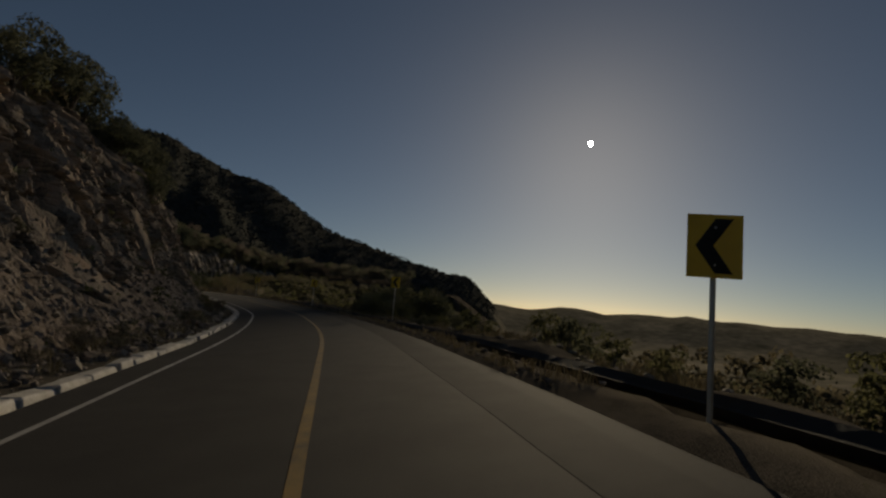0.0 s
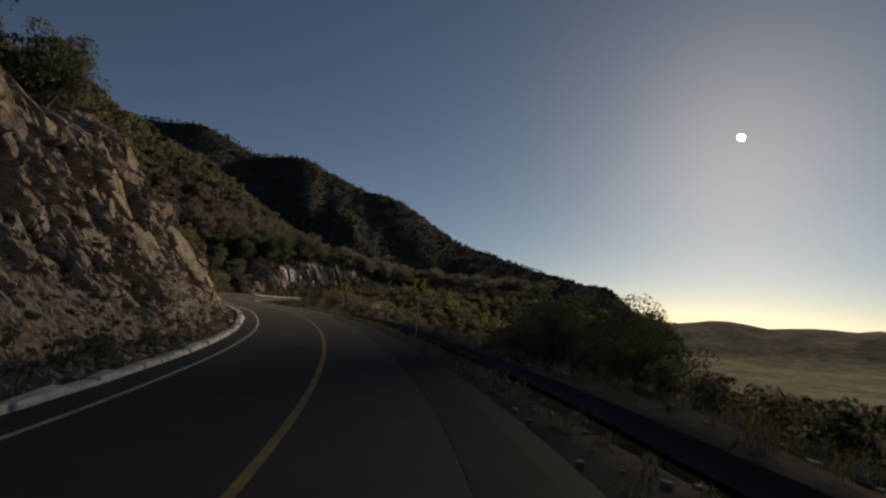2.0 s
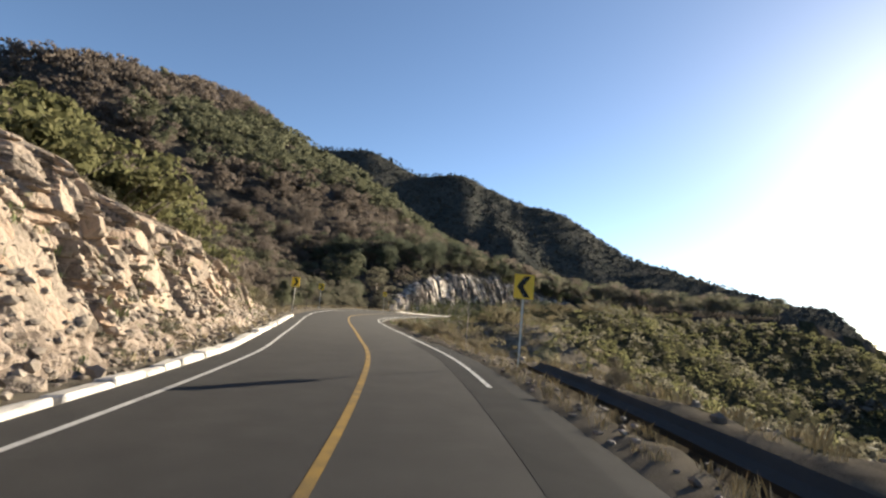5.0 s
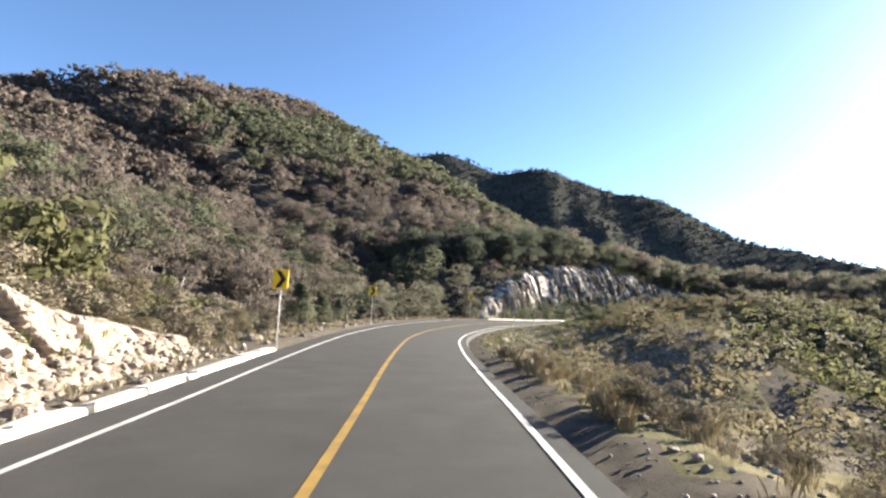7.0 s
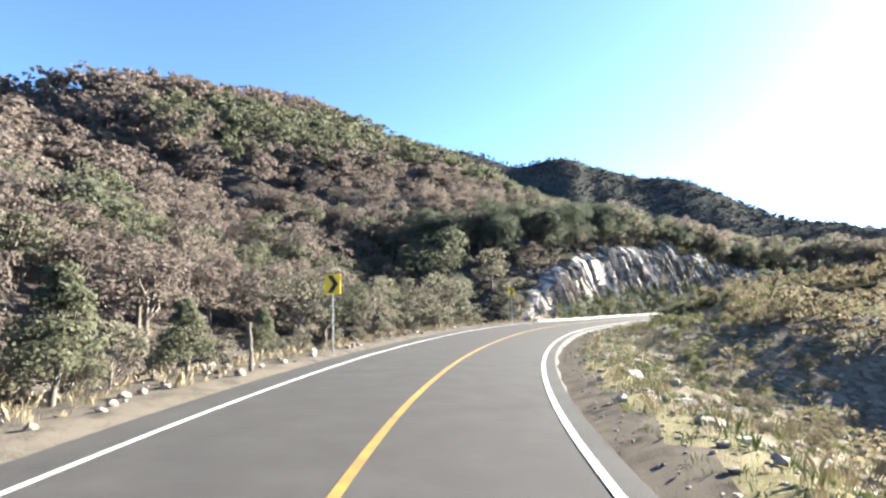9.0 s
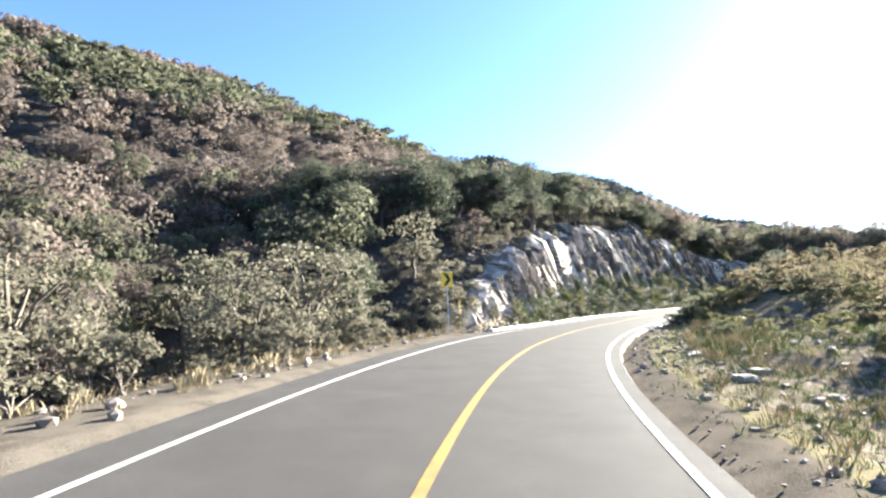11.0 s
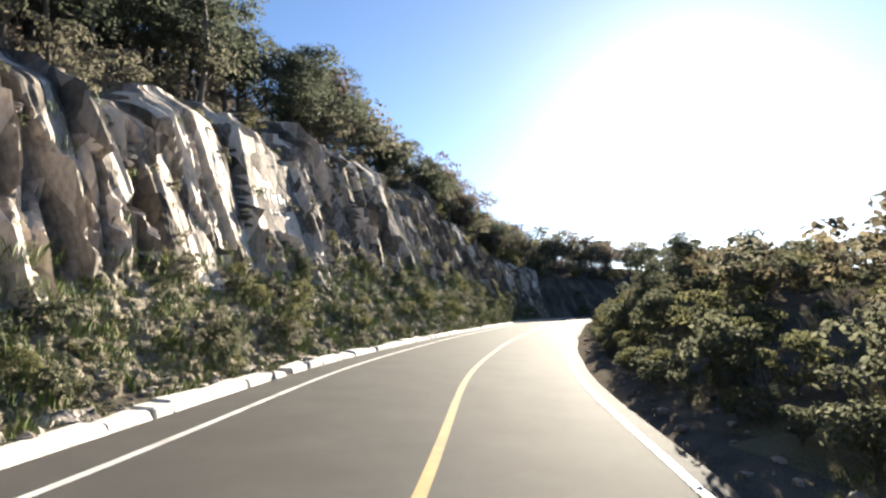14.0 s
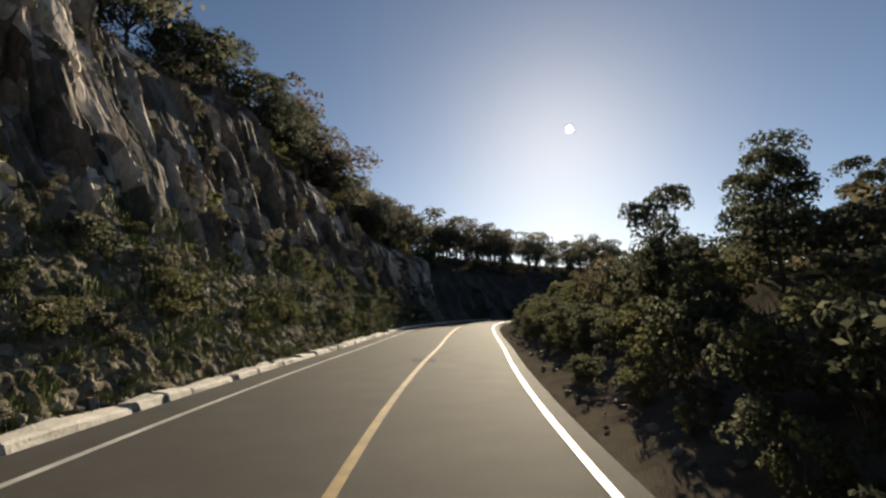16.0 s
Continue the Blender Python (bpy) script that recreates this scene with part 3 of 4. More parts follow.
def on_face(cut, count, lo, hi, v0, v1, t0, t1, seed):
    """Places on a rock face between two parts of its height: (x, y, z, size)."""
    grid, K, py = cut
    rng = np.random.default_rng(seed)
    rows = np.flatnonzero((py > v0) & (py < v1))
    cols = np.flatnonzero((K[0] >= lo) & (K[0] <= hi))
    p = grid[rng.choice(rows, count), rng.choice(cols, count)]
    return np.column_stack([p, rng.uniform(0, 1, count) ** 2 * (t1 - t0) + t0])


SLAB = (131.2, 134.3, 4.3, 8.3, 0.2)
FACE_1 = rock_cut("rock_cut_1", -62, 56, CUT_SOUTH, [(-60, -6.6), (0, -6.8), (13, -6.2), (20, -5.8), (30, -5.6), (42, -5.7), (56, -6.2)], 0.55, ROCK_TAN, "broken tan and grey rock cut above the road", ((2.2, 2.4, 1.1), (0.9, 1.0, 0.75), (0.4, 0.42, 0.45)), 0.75, 3, 0.3, TALUS_TAN, 0.09, shear=(0.5, -0.5, 0.6))
FACE_2 = rock_cut("rock_cut_2", 110.5, 184, CUT_NORTH, [(110.5, -6.6), (122, -6.3), (130, -5.7), (136, -5.2), (145, -5.1), (160, -5.4), (180, -5.6)], 0.38, ROCK_GREY, "steep columned grey rock cut beside the road", ((1.5, 5.0, 1.0), (0.65, 3.0, 0.85), (0.31, 1.5, 0.5)), 0.62, 8, 0.34, TALUS_GREY, 0.08, 0.72, SLAB, (1.0, -1.2, 1.4))


# ---- kerbs ----
def kerb(name, v0, v1, u, label, seed, wide=0.36, worn=1.0):
    rng = random.Random(seed)
    base = tagged(new(name), label, "kerb", kind="structure")
    shapes = []
    for k in range(6):
        bm = bmesh.new()
        bmesh.ops.create_cube(bm, size=1)
        for v in bm.verts:
            v.co.x *= wide + rng.uniform(-0.05, 0.06)
            v.co.y *= 1.1
            v.co.z = v.co.z * 0.24 + (rng.uniform(-0.09, 0.02) if v.co.z > 0 else 0)
            v.co.x += rng.uniform(-0.03, 0.03) - (0.05 if v.co.z > 0 else 0)
        bmesh.ops.bevel(bm, geom=bm.edges[:], offset=0.035, segments=1, affect="EDGES")
        me = bpy.data.meshes.new("kerb_block")
        bm.to_mesh(me)
        bm.free()
        me.materials.append(KERB)
        shapes.append(me)
    a, b = ARC[road_at(v0)], ARC[road_at(v1)]
    s = a
    while s < b:
        i = int(np.argmin(abs(ARC - s)))
        long = rng.uniform(0.45, 1.5)
        s += 0.55 * long
        i = int(np.argmin(abs(ARC - s)))
        ob = new("kerb_block", rng.choice(shapes))
        x, y = ROAD[i] + RIGHT[i] * (u + rng.uniform(-0.04, 0.04))
        ang = math.degrees(math.atan2(-TAN[i, 0], TAN[i, 1]))
        ob.matrix_basis = pose(x, y, ROAD_Z[i] + ROAD_B[i] * u + 0.02 + worn * rng.uniform(-0.03, 0.03), worn * rng.uniform(-1.5, 1.5), rng.uniform(-4, 4), ang + worn * rng.uniform(-2, 2)) @ Matrix.Diagonal((1, long, 1, 1))
        ob.parent = base
        s += (0.53 if worn == 1 else 0.5) * long + (rng.uniform(0.1, 0.5) if rng.random() < 0.06 * worn else 0)


# ---- signs and posts ----
def chevron_sign(post_height, heading, points_right, x, y, z, label):
    """A yellow panel with folded rims and a black chevron on a steel post; heading: the way its face looks."""
    top = tagged(new("chevron_sign"), label, "road sign", "curve warning signs")
    w, h, t = 0.61, 0.76, 0.035
    bm = bmesh.new()
    bmesh.ops.create_cube(bm, size=1, matrix=Matrix.Diagonal((w, 0.004, h, 1)))
    for sx in (-1, 1):
        bmesh.ops.create_cube(bm, size=1, matrix=Matrix.Translation((sx * (w / 2 - 0.002), t / 2, 0)) @ Matrix.Diagonal((0.004, t, h, 1)))
        bmesh.ops.create_cube(bm, size=1, matrix=Matrix.Translation((0, t / 2, sx * (h / 2 - 0.002))) @ Matrix.Diagonal((w, t, 0.004, 1)))
    bmesh.ops.translate(bm, verts=bm.verts, vec=(0, 0, post_height + h / 2))
    part("panel", bm, SIGN_YELLOW, top)
    bm = bmesh.new()
    k = 1 if points_right else -1
    pts = [(-0.2, 0.33), (0.0, 0.33), (0.22, 0.0), (0.0, -0.33), (-0.2, -0.33), (0.02, 0.0)]
    lo = [bm.verts.new((k * px, -0.0025, pz)) for px, pz in pts]
    hi = [bm.verts.new((k * px, -0.005, pz)) for px, pz in pts]
    for ring in ((0, 1, 2, 5), (5, 2, 3, 4)):
        bm.faces.new([hi[i] for i in ring])
    for i in range(6):
        bm.faces.new([lo[i], lo[(i + 1) % 6], hi[(i + 1) % 6], hi[i]])
    bmesh.ops.recalc_face_normals(bm, faces=bm.faces[:])
    bmesh.ops.translate(bm, verts=bm.verts, vec=(0, 0, post_height + h / 2))
    part("chevron", bm, SIGN_BLACK, top, "black chevron arrow")
    bm = bmesh.new()
    for dx, dy, sx, sy in ((0, 0.064, 0.06, 0.005), (-0.0285, 0.05, 0.004, 0.03), (0.0285, 0.05, 0.004, 0.03)):
        bmesh.ops.create_cube(bm, size=1, matrix=Matrix.Translation((dx, dy, (post_height + 0.6) / 2 - 0.2)) @ Matrix.Diagonal((sx, sy, post_height + 1.0, 1)))
    part("post", bm, STEEL, top, "galvanised steel channel post")
    for dz in (0.15, 0.6):
        bm = bmesh.new()
        bmesh.ops.create_cone(bm, cap_ends=True, segments=8, radius1=0.012, radius2=0.012, depth=0.02, matrix=Matrix.Translation((0, -0.008, post_height + dz)) @ Matrix.Rotation(radians(90), 4, "X"))
        part("bolt", bm, STEEL, top)
    top.matrix_basis = pose(x, y, z, 0, 0, heading)
    return top


def facing(nx, ny):
    return math.degrees(math.atan2(nx, -ny))


def crooked_post(x, y, z, tall, seed, label, lean=(0, 0), r=0.055, mat=None, name="wooden_post"):
    rng = random.Random(seed)
    bm = bmesh.new()
    rings, n = [], 8
    ox = oy = 0.0
    steps = 9
    for k in range(steps + 1):
        f = k / steps
        ox += rng.uniform(-0.03, 0.03) + lean[0] / steps
        oy += rng.uniform(-0.03, 0.03) + lean[1] / steps
        rr = r * (1 - 0.35 * f) * rng.uniform(0.9, 1.1)
        rings.append([bm.verts.new((ox + rr * math.cos(q * math.tau / n), oy + rr * math.sin(q * math.tau / n), f * tall - 0.25)) for q in range(n)])
    for a, b in zip(rings, rings[1:]):
        for q in range(n):
            bm.faces.new([a[q], a[(q + 1) % n], b[(q + 1) % n], b[q]])
    bm.faces.new(rings[-1])
    me = bpy.data.meshes.new(name)
    bm.to_mesh(me)
    bm.free()
    me.materials.append(mat or BARK)
    ob = tagged(new(name, me), label, "post")
    ob.location = (x, y, z)
    return ob


def ground_z(x, y):
    return float(terrain(np.array([x], float), np.array([y], float))[0])


for x, y, z, tall, nx, ny, right, words in (
        (-4.7, -43.4, -0.1, 2.1, -0.6, -0.8, False, "yellow and black chevron sign on a steel post above the drop"),
        (2.64, -12.9, 0.15, 2.3, -0.42, -0.91, False, "yellow chevron curve sign standing in the bushes of the verge"),
        (1.6, 10.1, 0.35, 2.05, -0.2, -0.98, False, "yellow chevron sign on a thin post past the drainage ditch"),
        (-2.1, 33.2, 0.6, 2.0, 0.05, -1.0, False, "yellow chevron sign on a steel post beside a dry grass slope"),
        (-19.05, 55.9, 0.8, 2.15, 0.17, -0.98, True, "yellow chevron sign on a white post at the kerb's end"),
        (-24.2, 75.8, 1.2, 2.2, 0.3, -0.95, True, "yellow chevron sign on a steel post before burnt trees"),
        (-24.0, 108.0, 1.75, 2.4, 0.4, -0.92, True, "sunlit yellow chevron sign before the grey rock cut")):
    chevron_sign(tall, facing(nx, ny), right, x, y, z, words)

crooked_post(-4.25, 40.7, 0.55, 2.85, 5, "tall crooked dry stalk at the shoulder's edge", (0.0, 0.05), 0.026, WOOD, "dry_stalk")
crooked_post(-9.75, 59.0, 0.5, 3.4, 6, "tall thin dry stalk on the gravel shoulder", (0.0, 0.05), 0.021, WOOD, "dry_stalk")
crooked_post(-10.6, 59.5, 0.6, 3.4, 16, "leaning thin dry stalk among the bunch grass", (0.05, 0.05), 0.019, WOOD, "dry_stalk")
crooked_post(-24.2, 113.0, 1.95, 1.8, 7, "leaning yellow painted marker post by the kerb", (0.1, 0.0), 0.05, POST_YELLOW, "marker_post")
crooked_post(-23.9, 71.0, 1.2, 1.5, 8, "weathered wooden post beside two small cypresses", (0.0, 0.0), 0.07)
crooked_post(-28.6, 59.5, ground_z(-28.6, 59.5), 4.2, 9, "pale dead trunk leaning on the dry slope", (1.0, 0.5), 0.07, WOOD, "dead_trunk")


# ---- plants ----
def cards(centres, normals, size, rng, squash=0.62):
    """Small leaf sprays: one bent, kite-shaped piece at each centre, facing its normal."""
    n = len(centres)
    t = rng.normal(size=(n, 3))
    t -= (t * normals).sum(1)[:, None] * normals
    t /= np.linalg.norm(t, axis=1)[:, None] + 1e-9
    b = np.cross(normals, t)
    s = size * rng.uniform(0.6, 1.3, (n, 1))
    bend = normals * s * rng.uniform(-0.25, 0.25, (n, 1))
    p = np.stack([centres - t * s * 0.5, centres + b * s * squash * 0.5 + bend * 0.5, centres + t * s * 0.55 + bend, centres - b * s * squash * 0.5 + bend * 0.5], 1)
    return p.reshape(-1, 3), np.arange(4 * n).reshape(n, 4)


def unit(rng, n):
    d = rng.normal(size=(n, 3))
    return d / np.linalg.norm(d, axis=1)[:, None]


def crown_cloud(seed, clumps, per, size, shape):
    """The leaf sprays of a crown one metre high and about one wide, in clumps; shape: round, flat, cone, bush."""
    rng = np.random.default_rng(seed)
    c, r = [], []
    for _ in range(clumps):
        a, f = rng.uniform(0, 6.28), rng.uniform(0, 1)
        if shape == "round":
            h = 0.36 + 0.56 * f
            q = 0.34 * math.sqrt(max(0.05, 1 - (2 * (h - 0.62) / 0.75) ** 2)) * rng.uniform(0.4, 1.05)
            rr = rng.uniform(0.13, 0.2)
        elif shape == "flat":
            h = 0.3 + 0.62 * f
            q = 0.42 * rng.uniform(0.1, 1) * (1.1 - 0.6 * f)
            rr = rng.uniform(0.09, 0.16)
        elif shape == "cone":
            h = 0.1 + 0.85 * f
            q = 0.34 * (1.08 - h) * rng.uniform(0.3, 1)
            rr = 0.06 + 0.13 * (1 - h)
        else:
            h = 0.18 + 0.62 * f
            q = 0.46 * math.sqrt(max(0.05, 1 - (h - 0.2) ** 2)) * rng.uniform(0.2, 1)
            rr = rng.uniform(0.13, 0.21)
        c.append((q * math.cos(a), q * math.sin(a), h))
        r.append(rr)
    c, r = np.array(c), np.array(r)
    k = rng.integers(0, clumps, clumps * per)
    d = unit(rng, len(k))
    d[:, 2] = np.where(d[:, 2] < -0.35, -d[:, 2], d[:, 2])
    pos = c[k] + d * r[k, None] * rng.uniform(0.7, 1.06, (len(k), 1)) * np.array([1, 1, 0.8])
    nrm = d + 0.4 * rng.normal(size=d.shape)
    nrm /= np.linalg.norm(nrm, axis=1)[:, None]
    return cards(pos, nrm, size, rng), c


def limbs(seed, targets, trunk_r, fork=0.3, sides=5):
    """A tapered trunk that forks into limbs towards the clumps, for a plant one metre high."""
    rng = np.random.default_rng(seed)
    vs, fs = [], []

    def tube(p0, p1, r0, r1, wob, ring=None):
        steps = 3
        base = len(vs) - (0 if ring is None else sides)
        ax = p1 - p0
        side = np.cross(ax, (0.3, 0.7, 0.2))
        side /= np.linalg.norm(side) + 1e-9
        up = np.cross(ax, side)
        up /= np.linalg.norm(up) + 1e-9
        for k in range(0 if ring is None else 1, steps + 1):
            f = k / steps
            c = p0 + ax * f + (rng.normal(size=3) * wob * (0 < k < steps))
            r = r0 + (r1 - r0) * f
            for q in range(sides):
                an = q * 6.2832 / sides
                vs.append(c + side * r * math.cos(an) + up * r * math.sin(an))
        for k in range(steps):
            for q in range(sides):
                a, b = base + k * sides + q, base + k * sides + (q + 1) % sides
                low = (a, b) if k or ring is None else (ring + q, ring + (q + 1) % sides)
                fs.append((*low, b + sides, a + sides))
    top = np.array([rng.normal() * 0.02, rng.normal() * 0.02, fork])
    tube(np.array([0, 0, -0.06]), top, trunk_r, trunk_r * 0.7, 0.006)
    ring = len(vs) - sides
    for t in targets:
        tube(top, np.array(t), trunk_r * 0.7, trunk_r * 0.12, 0.02, ring)
    return np.array(vs), np.array(fs)


def plant(name, seed, shape, leaf, clumps, per, size, trunk_r=0.03, fork=0.3, arms=7, label="", category="", group=""):
    """One plant, a metre high, of trunk and crown; copies are set at their own height."""
    top = tagged(new(name), label, category, group)
    (v, f), c = crown_cloud(seed, clumps, per, size, shape)
    mesh_object("crown", v, f, leaf, top)
    v, f = limbs(seed + 1, c[:arms], trunk_r, fork)
    mesh_object("trunk", v, f, BARK, top, smooth=True)
    return top


def sow(kinds, spots, seed):
    """Sets copies of the given plants at (x, y, height); the first copy of each kind is the plant itself."""
    rng = random.Random(seed)
    used = set()
    for n, (x, y, tall) in enumerate(spots):
        ob = kinds[n % len(kinds)]
        m = pose(x, y, ground_z(x, y) - 0.05, rng.uniform(-4, 4), rng.uniform(-4, 4), rng.uniform(0, 360)) @ Matrix.Diagonal((tall * rng.uniform(0.9, 1.15), tall * rng.uniform(0.9, 1.15), tall, 1))
        if ob.name in used:
            copy_thing(ob, m @ Matrix.Diagonal([1 / k for k in ob.scale] + [1]))
        else:
            used.add(ob.name)
            ob.matrix_basis = m
    for ob in kinds:
        if ob.name not in used:
            for o in (*ob.children, ob):
                bpy.data.objects.remove(o)


def strip(v0, v1, u0, u1, count, t0, t1, seed):
    rng = random.Random(seed)
    out = []
    if u0 > 0:
        u0, u1 = u0 - 0.7, u1 - 0.7
    for k in range(count):
        v = v0 + (v1 - v0) * (k + rng.uniform(0, 1)) / count
        x, y, _ = place(v, rng.uniform(u0, u1))
        out.append((x, y, rng.uniform(t0, t1)))
    return out


def forest(name, spots, leaf, label, seed, clumps, per, size, trunks=True, variants=6, shape="round"):
    """Woodland that nobody could count: all crowns in one mesh, all trunks in another under it."""
    rng = np.random.default_rng(seed)
    temps = [crown_cloud(seed * 31 + k, clumps, per, size, shape) for k in range(variants)]
    bark = [limbs(seed * 17 + k, temps[k][1][:4], 0.028, 0.32, 4) for k in range(variants)]
    V, F, TV, TF = [], [], [], []
    nv = nt = 0
    for x, y, z, tall in spots:
        k = rng.integers(variants)
        an = rng.uniform(0, 6.28)
        wide = tall * rng.uniform(0.85, 1.3)
        rot = np.array([[math.cos(an) * wide, -math.sin(an) * wide, 0], [math.sin(an) * wide, math.cos(an) * wide, 0], [0, 0, tall]])
        (v, f), _ = temps[k]
        V.append(v @ rot.T + (x, y, z))
        F.append(f + nv)
        nv += len(v)
        if trunks and x > -62:
            tv, tf = bark[k]
            TV.append(tv @ rot.T + (x, y, z))
            TF.append(tf + nt)
            nt += len(tv)
    ob = mesh_object(name, np.concatenate(V), np.concatenate(F), leaf)
    tagged(ob, label, "trees", kind="stuff")
    if trunks:
        mesh_object("trunk", np.concatenate(TV), np.concatenate(TF), BARK, ob, smooth=True)
    return ob


def scatter(n, x0, x1, y0, y1, seed, keep):
    rng = np.random.default_rng(seed)
    x, y = rng.uniform(x0, x1, n), rng.uniform(y0, y1, n)
    idx, u = nearest(x, y)
    ok = keep(x, y, u, ROAD[idx, 1], rng.uniform(0, 1, n))
    x, y = x[ok], y[ok]
    return x, y, terrain(x, y), rng


def patches(x, y):
    """Where the fire went: above zero scorched, below zero green."""
    return fbm(x / 55, y / 55, 61, 3) + 0.25 * smooth(-20, -110, x) + 0.5 * smooth(-95, -160, x) - 0.35 * smooth(105, 185, y + 0.4 * x) - 0.55 * smooth(25, 55, terrain(x, y)) * smooth(-150, -85, x) + 0.03 + 0.4 * (1 - smooth(74, 90, y)) * smooth(-75, -50, x)


# the hillside behind the road
x, y, z, rng = scatter(6000, -150, 60, 56, 225, 5, lambda x, y, u, v, r: (u < -23) & (u > -95) & (v > 58) & (r < np.where(u > -50, 0.33, 0.42)))
tall = rng.uniform(3.6, 6.6, len(x))
dry = patches(x, y) + rng.normal(size=len(x)) * 0.16
spots = np.column_stack([x, y, z - 0.2, tall])
x, y, z, rng = scatter(2600, -75, -20, 58, 125, 12, lambda x, y, u, v, r: (u < -22) & (u > -48) & (v < 114) & (r < 0.22))
spots = np.concatenate([spots, np.column_stack([x, y, z - 0.2, rng.uniform(2.4, 5.0, len(x))])])
dry = np.concatenate([dry, patches(x, y) + rng.normal(size=len(x)) * 0.2])
# the nearest trees, with finer leaves
x, y, z, rng = scatter(9000, -60, 130, 58, 250, 14, lambda x, y, u, v, r: (u < -9.2 - 1.5 * (v > 108)) & (u > -23) & (r < np.where(v > 165, 0.32, np.where(v > 110, 0.13, 0.36))) & (np.hypot(x + 26, y - 77) > 3.5) & (np.hypot(x + 24.5, y - 70) > 4))
near_spots = np.column_stack([x, y, z - 0.2, rng.uniform(2.4, 5.6, len(x)) * (0.6 + 0.4 * smooth(68, 80, y) + 0.5 * smooth(106, 116, y))])
near_dry = patches(x, y) + rng.normal(size=len(x)) * 0.25 + 0.5 * (1 - smooth(74, 84, y)) + 0.45 * smooth(-32, -38, x) * (1 - smooth(82, 92, y))
fringe = (np.abs(nearest(near_spots[:, 0], near_spots[:, 1])[1]) < 14.5) & (near_spots[:, 1] < 112)
forest("ravine_edge_wood", near_spots[fringe & (near_dry <= 0.1)], LEAF_GREY, "grey-green oaks rising out of the ravine", 24, 14, 130, 0.031)
forest("ravine_edge_scorched_wood", near_spots[fringe & (near_dry > 0.1)], LEAF_DRY, "scorched oaks rising out of the ravine", 25, 14, 130, 0.031)
near_spots, near_dry = near_spots[~fringe], near_dry[~fringe]
forest("roadside_scorched_wood", near_spots[near_dry > 0.15], LEAF_DRY, "scorched oaks and brush along the ravine", 21, 13, 80, 0.046)
forest("roadside_wood", near_spots[(near_dry <= 0.15) & (near_dry > -0.15)], LEAF_GREY, "grey-green oaks and brush along the road", 22, 13, 80, 0.046)
forest("roadside_pine_wood", near_spots[near_dry <= -0.15], LEAF_OAK, "green oaks and brush above the cliff", 23, 13, 80, 0.046)
_, off = nearest(spots[:, 0], spots[:, 1])
upper = off < -52
forest("upper_scorched_wood", spots[upper & (dry > 0.12)], LEAF_DRY, "scorched brown oaks higher on the hill", 31, 10, 26, 0.11)
forest("upper_oak_wood", spots[upper & (dry <= 0.12)], LEAF_OAK, "green oaks higher on the hill", 32, 10, 26, 0.11)
spots, dry = spots[~upper], dry[~upper]
forest("scorched_wood", spots[dry > 0.12], LEAF_DRY, "scorched brown oaks on the ravine's slope", 1, 14, 60, 0.052)
forest("oak_wood", spots[(dry <= 0.12) & (dry > -0.2)], LEAF_OAK, "dull green oaks on the hillside above the road", 2, 14, 64, 0.05)
forest("pine_wood", spots[dry <= -0.2], LEAF_PINE, "dark green pines on the hillside", 3, 14, 46, 0.062)
x, y, z, rng = scatter(13000, -330, 60, 60, 440, 6, lambda x, y, u, v, r: (u <= -90) & (u > -330) & (r < 0.62))
tall = rng.uniform(4.5, 8.0, len(x))
dry = patches(x, y) + rng.normal(size=len(x)) * 0.12
spots = np.column_stack([x, y, z - 0.3, tall])
forest("far_scorched_wood", spots[dry > 0.1], LEAF_DRY, "brown burnt woodland high on the hill", 4, 7, 15, 0.15, False)
forest("far_oak_wood", spots[dry <= 0.1], LEAF_OAK, "green woodland high on the hill", 5, 7, 15, 0.15, False)
# the mountain
x, y, z, rng = scatter(20000, -700, 500, 180, 780, 7, lambda x, y, u, v, r: ((np.hypot(x, y) > 330) | ((u > 90) & (np.hypot(x, y) > 150))) & (np.hypot(x, y) < 770) & (np.degrees(np.arctan2(x, y)) < 33))
dry = fbm(x / 160, y / 160, 71) + rng.normal(size=len(x)) * 0.1
spots = np.column_stack([x, y, z - 0.0035 * np.hypot(x, y), rng.uniform(2.8, 5.2, len(x))])
forest("mountain_scrub", spots[dry > 0.12], LEAF_FAR, "dull green scrub on the far mountain", 8, 4, 4, 0.42, False)
forest("mountain_wood", spots[dry <= 0.12], LEAF_FAR, "dark green scrub on the far mountain", 9, 4, 4, 0.42, False)
x, y, z, rng = scatter(5200, -30, 320, 130, 440, 17, lambda x, y, u, v, r: (u > 60) & (np.degrees(np.arctan2(x, y)) < 37) & (r < 0.9))
forest("ridge_scrub", np.column_stack([x, y, z - 0.3, rng.uniform(2.5, 5.5, len(x))]), LEAF_FAR, "dense dark scrub on the ridge beyond the ravine", 18, 5, 8, 0.3, False, shape="bush")
# scrub on the open slopes east of the road and above the south cut
x, y, z, rng = scatter(7000, -60, 120, -60, 180, 9, lambda x, y, u, v, r: ((u > 8 + 5 * (v < 40)) & (u < 110) & (v < 92) & (r < np.where((v > 56) & (u < 34), 0.16, 0.5 + 0.2 * (u > 14)))) | ((u < -13) & (u > -60) & (v < 58) & (r < 0.5)) | ((u > 7.5 + 6 * (v < 118)) & (u < 110) & (v >= 90) & (r < 0.9)))
spots = np.column_stack([x, y, z - 0.15, rng.uniform(1.2, 3.0, len(x))])
pick = rng.uniform(0, 1, len(x))
_, off = nearest(x, y)
close = (np.abs(off) < 24) & (y < 175)
front = close & (np.abs(off) < 15.5) & (y > 34) & (y < 120)
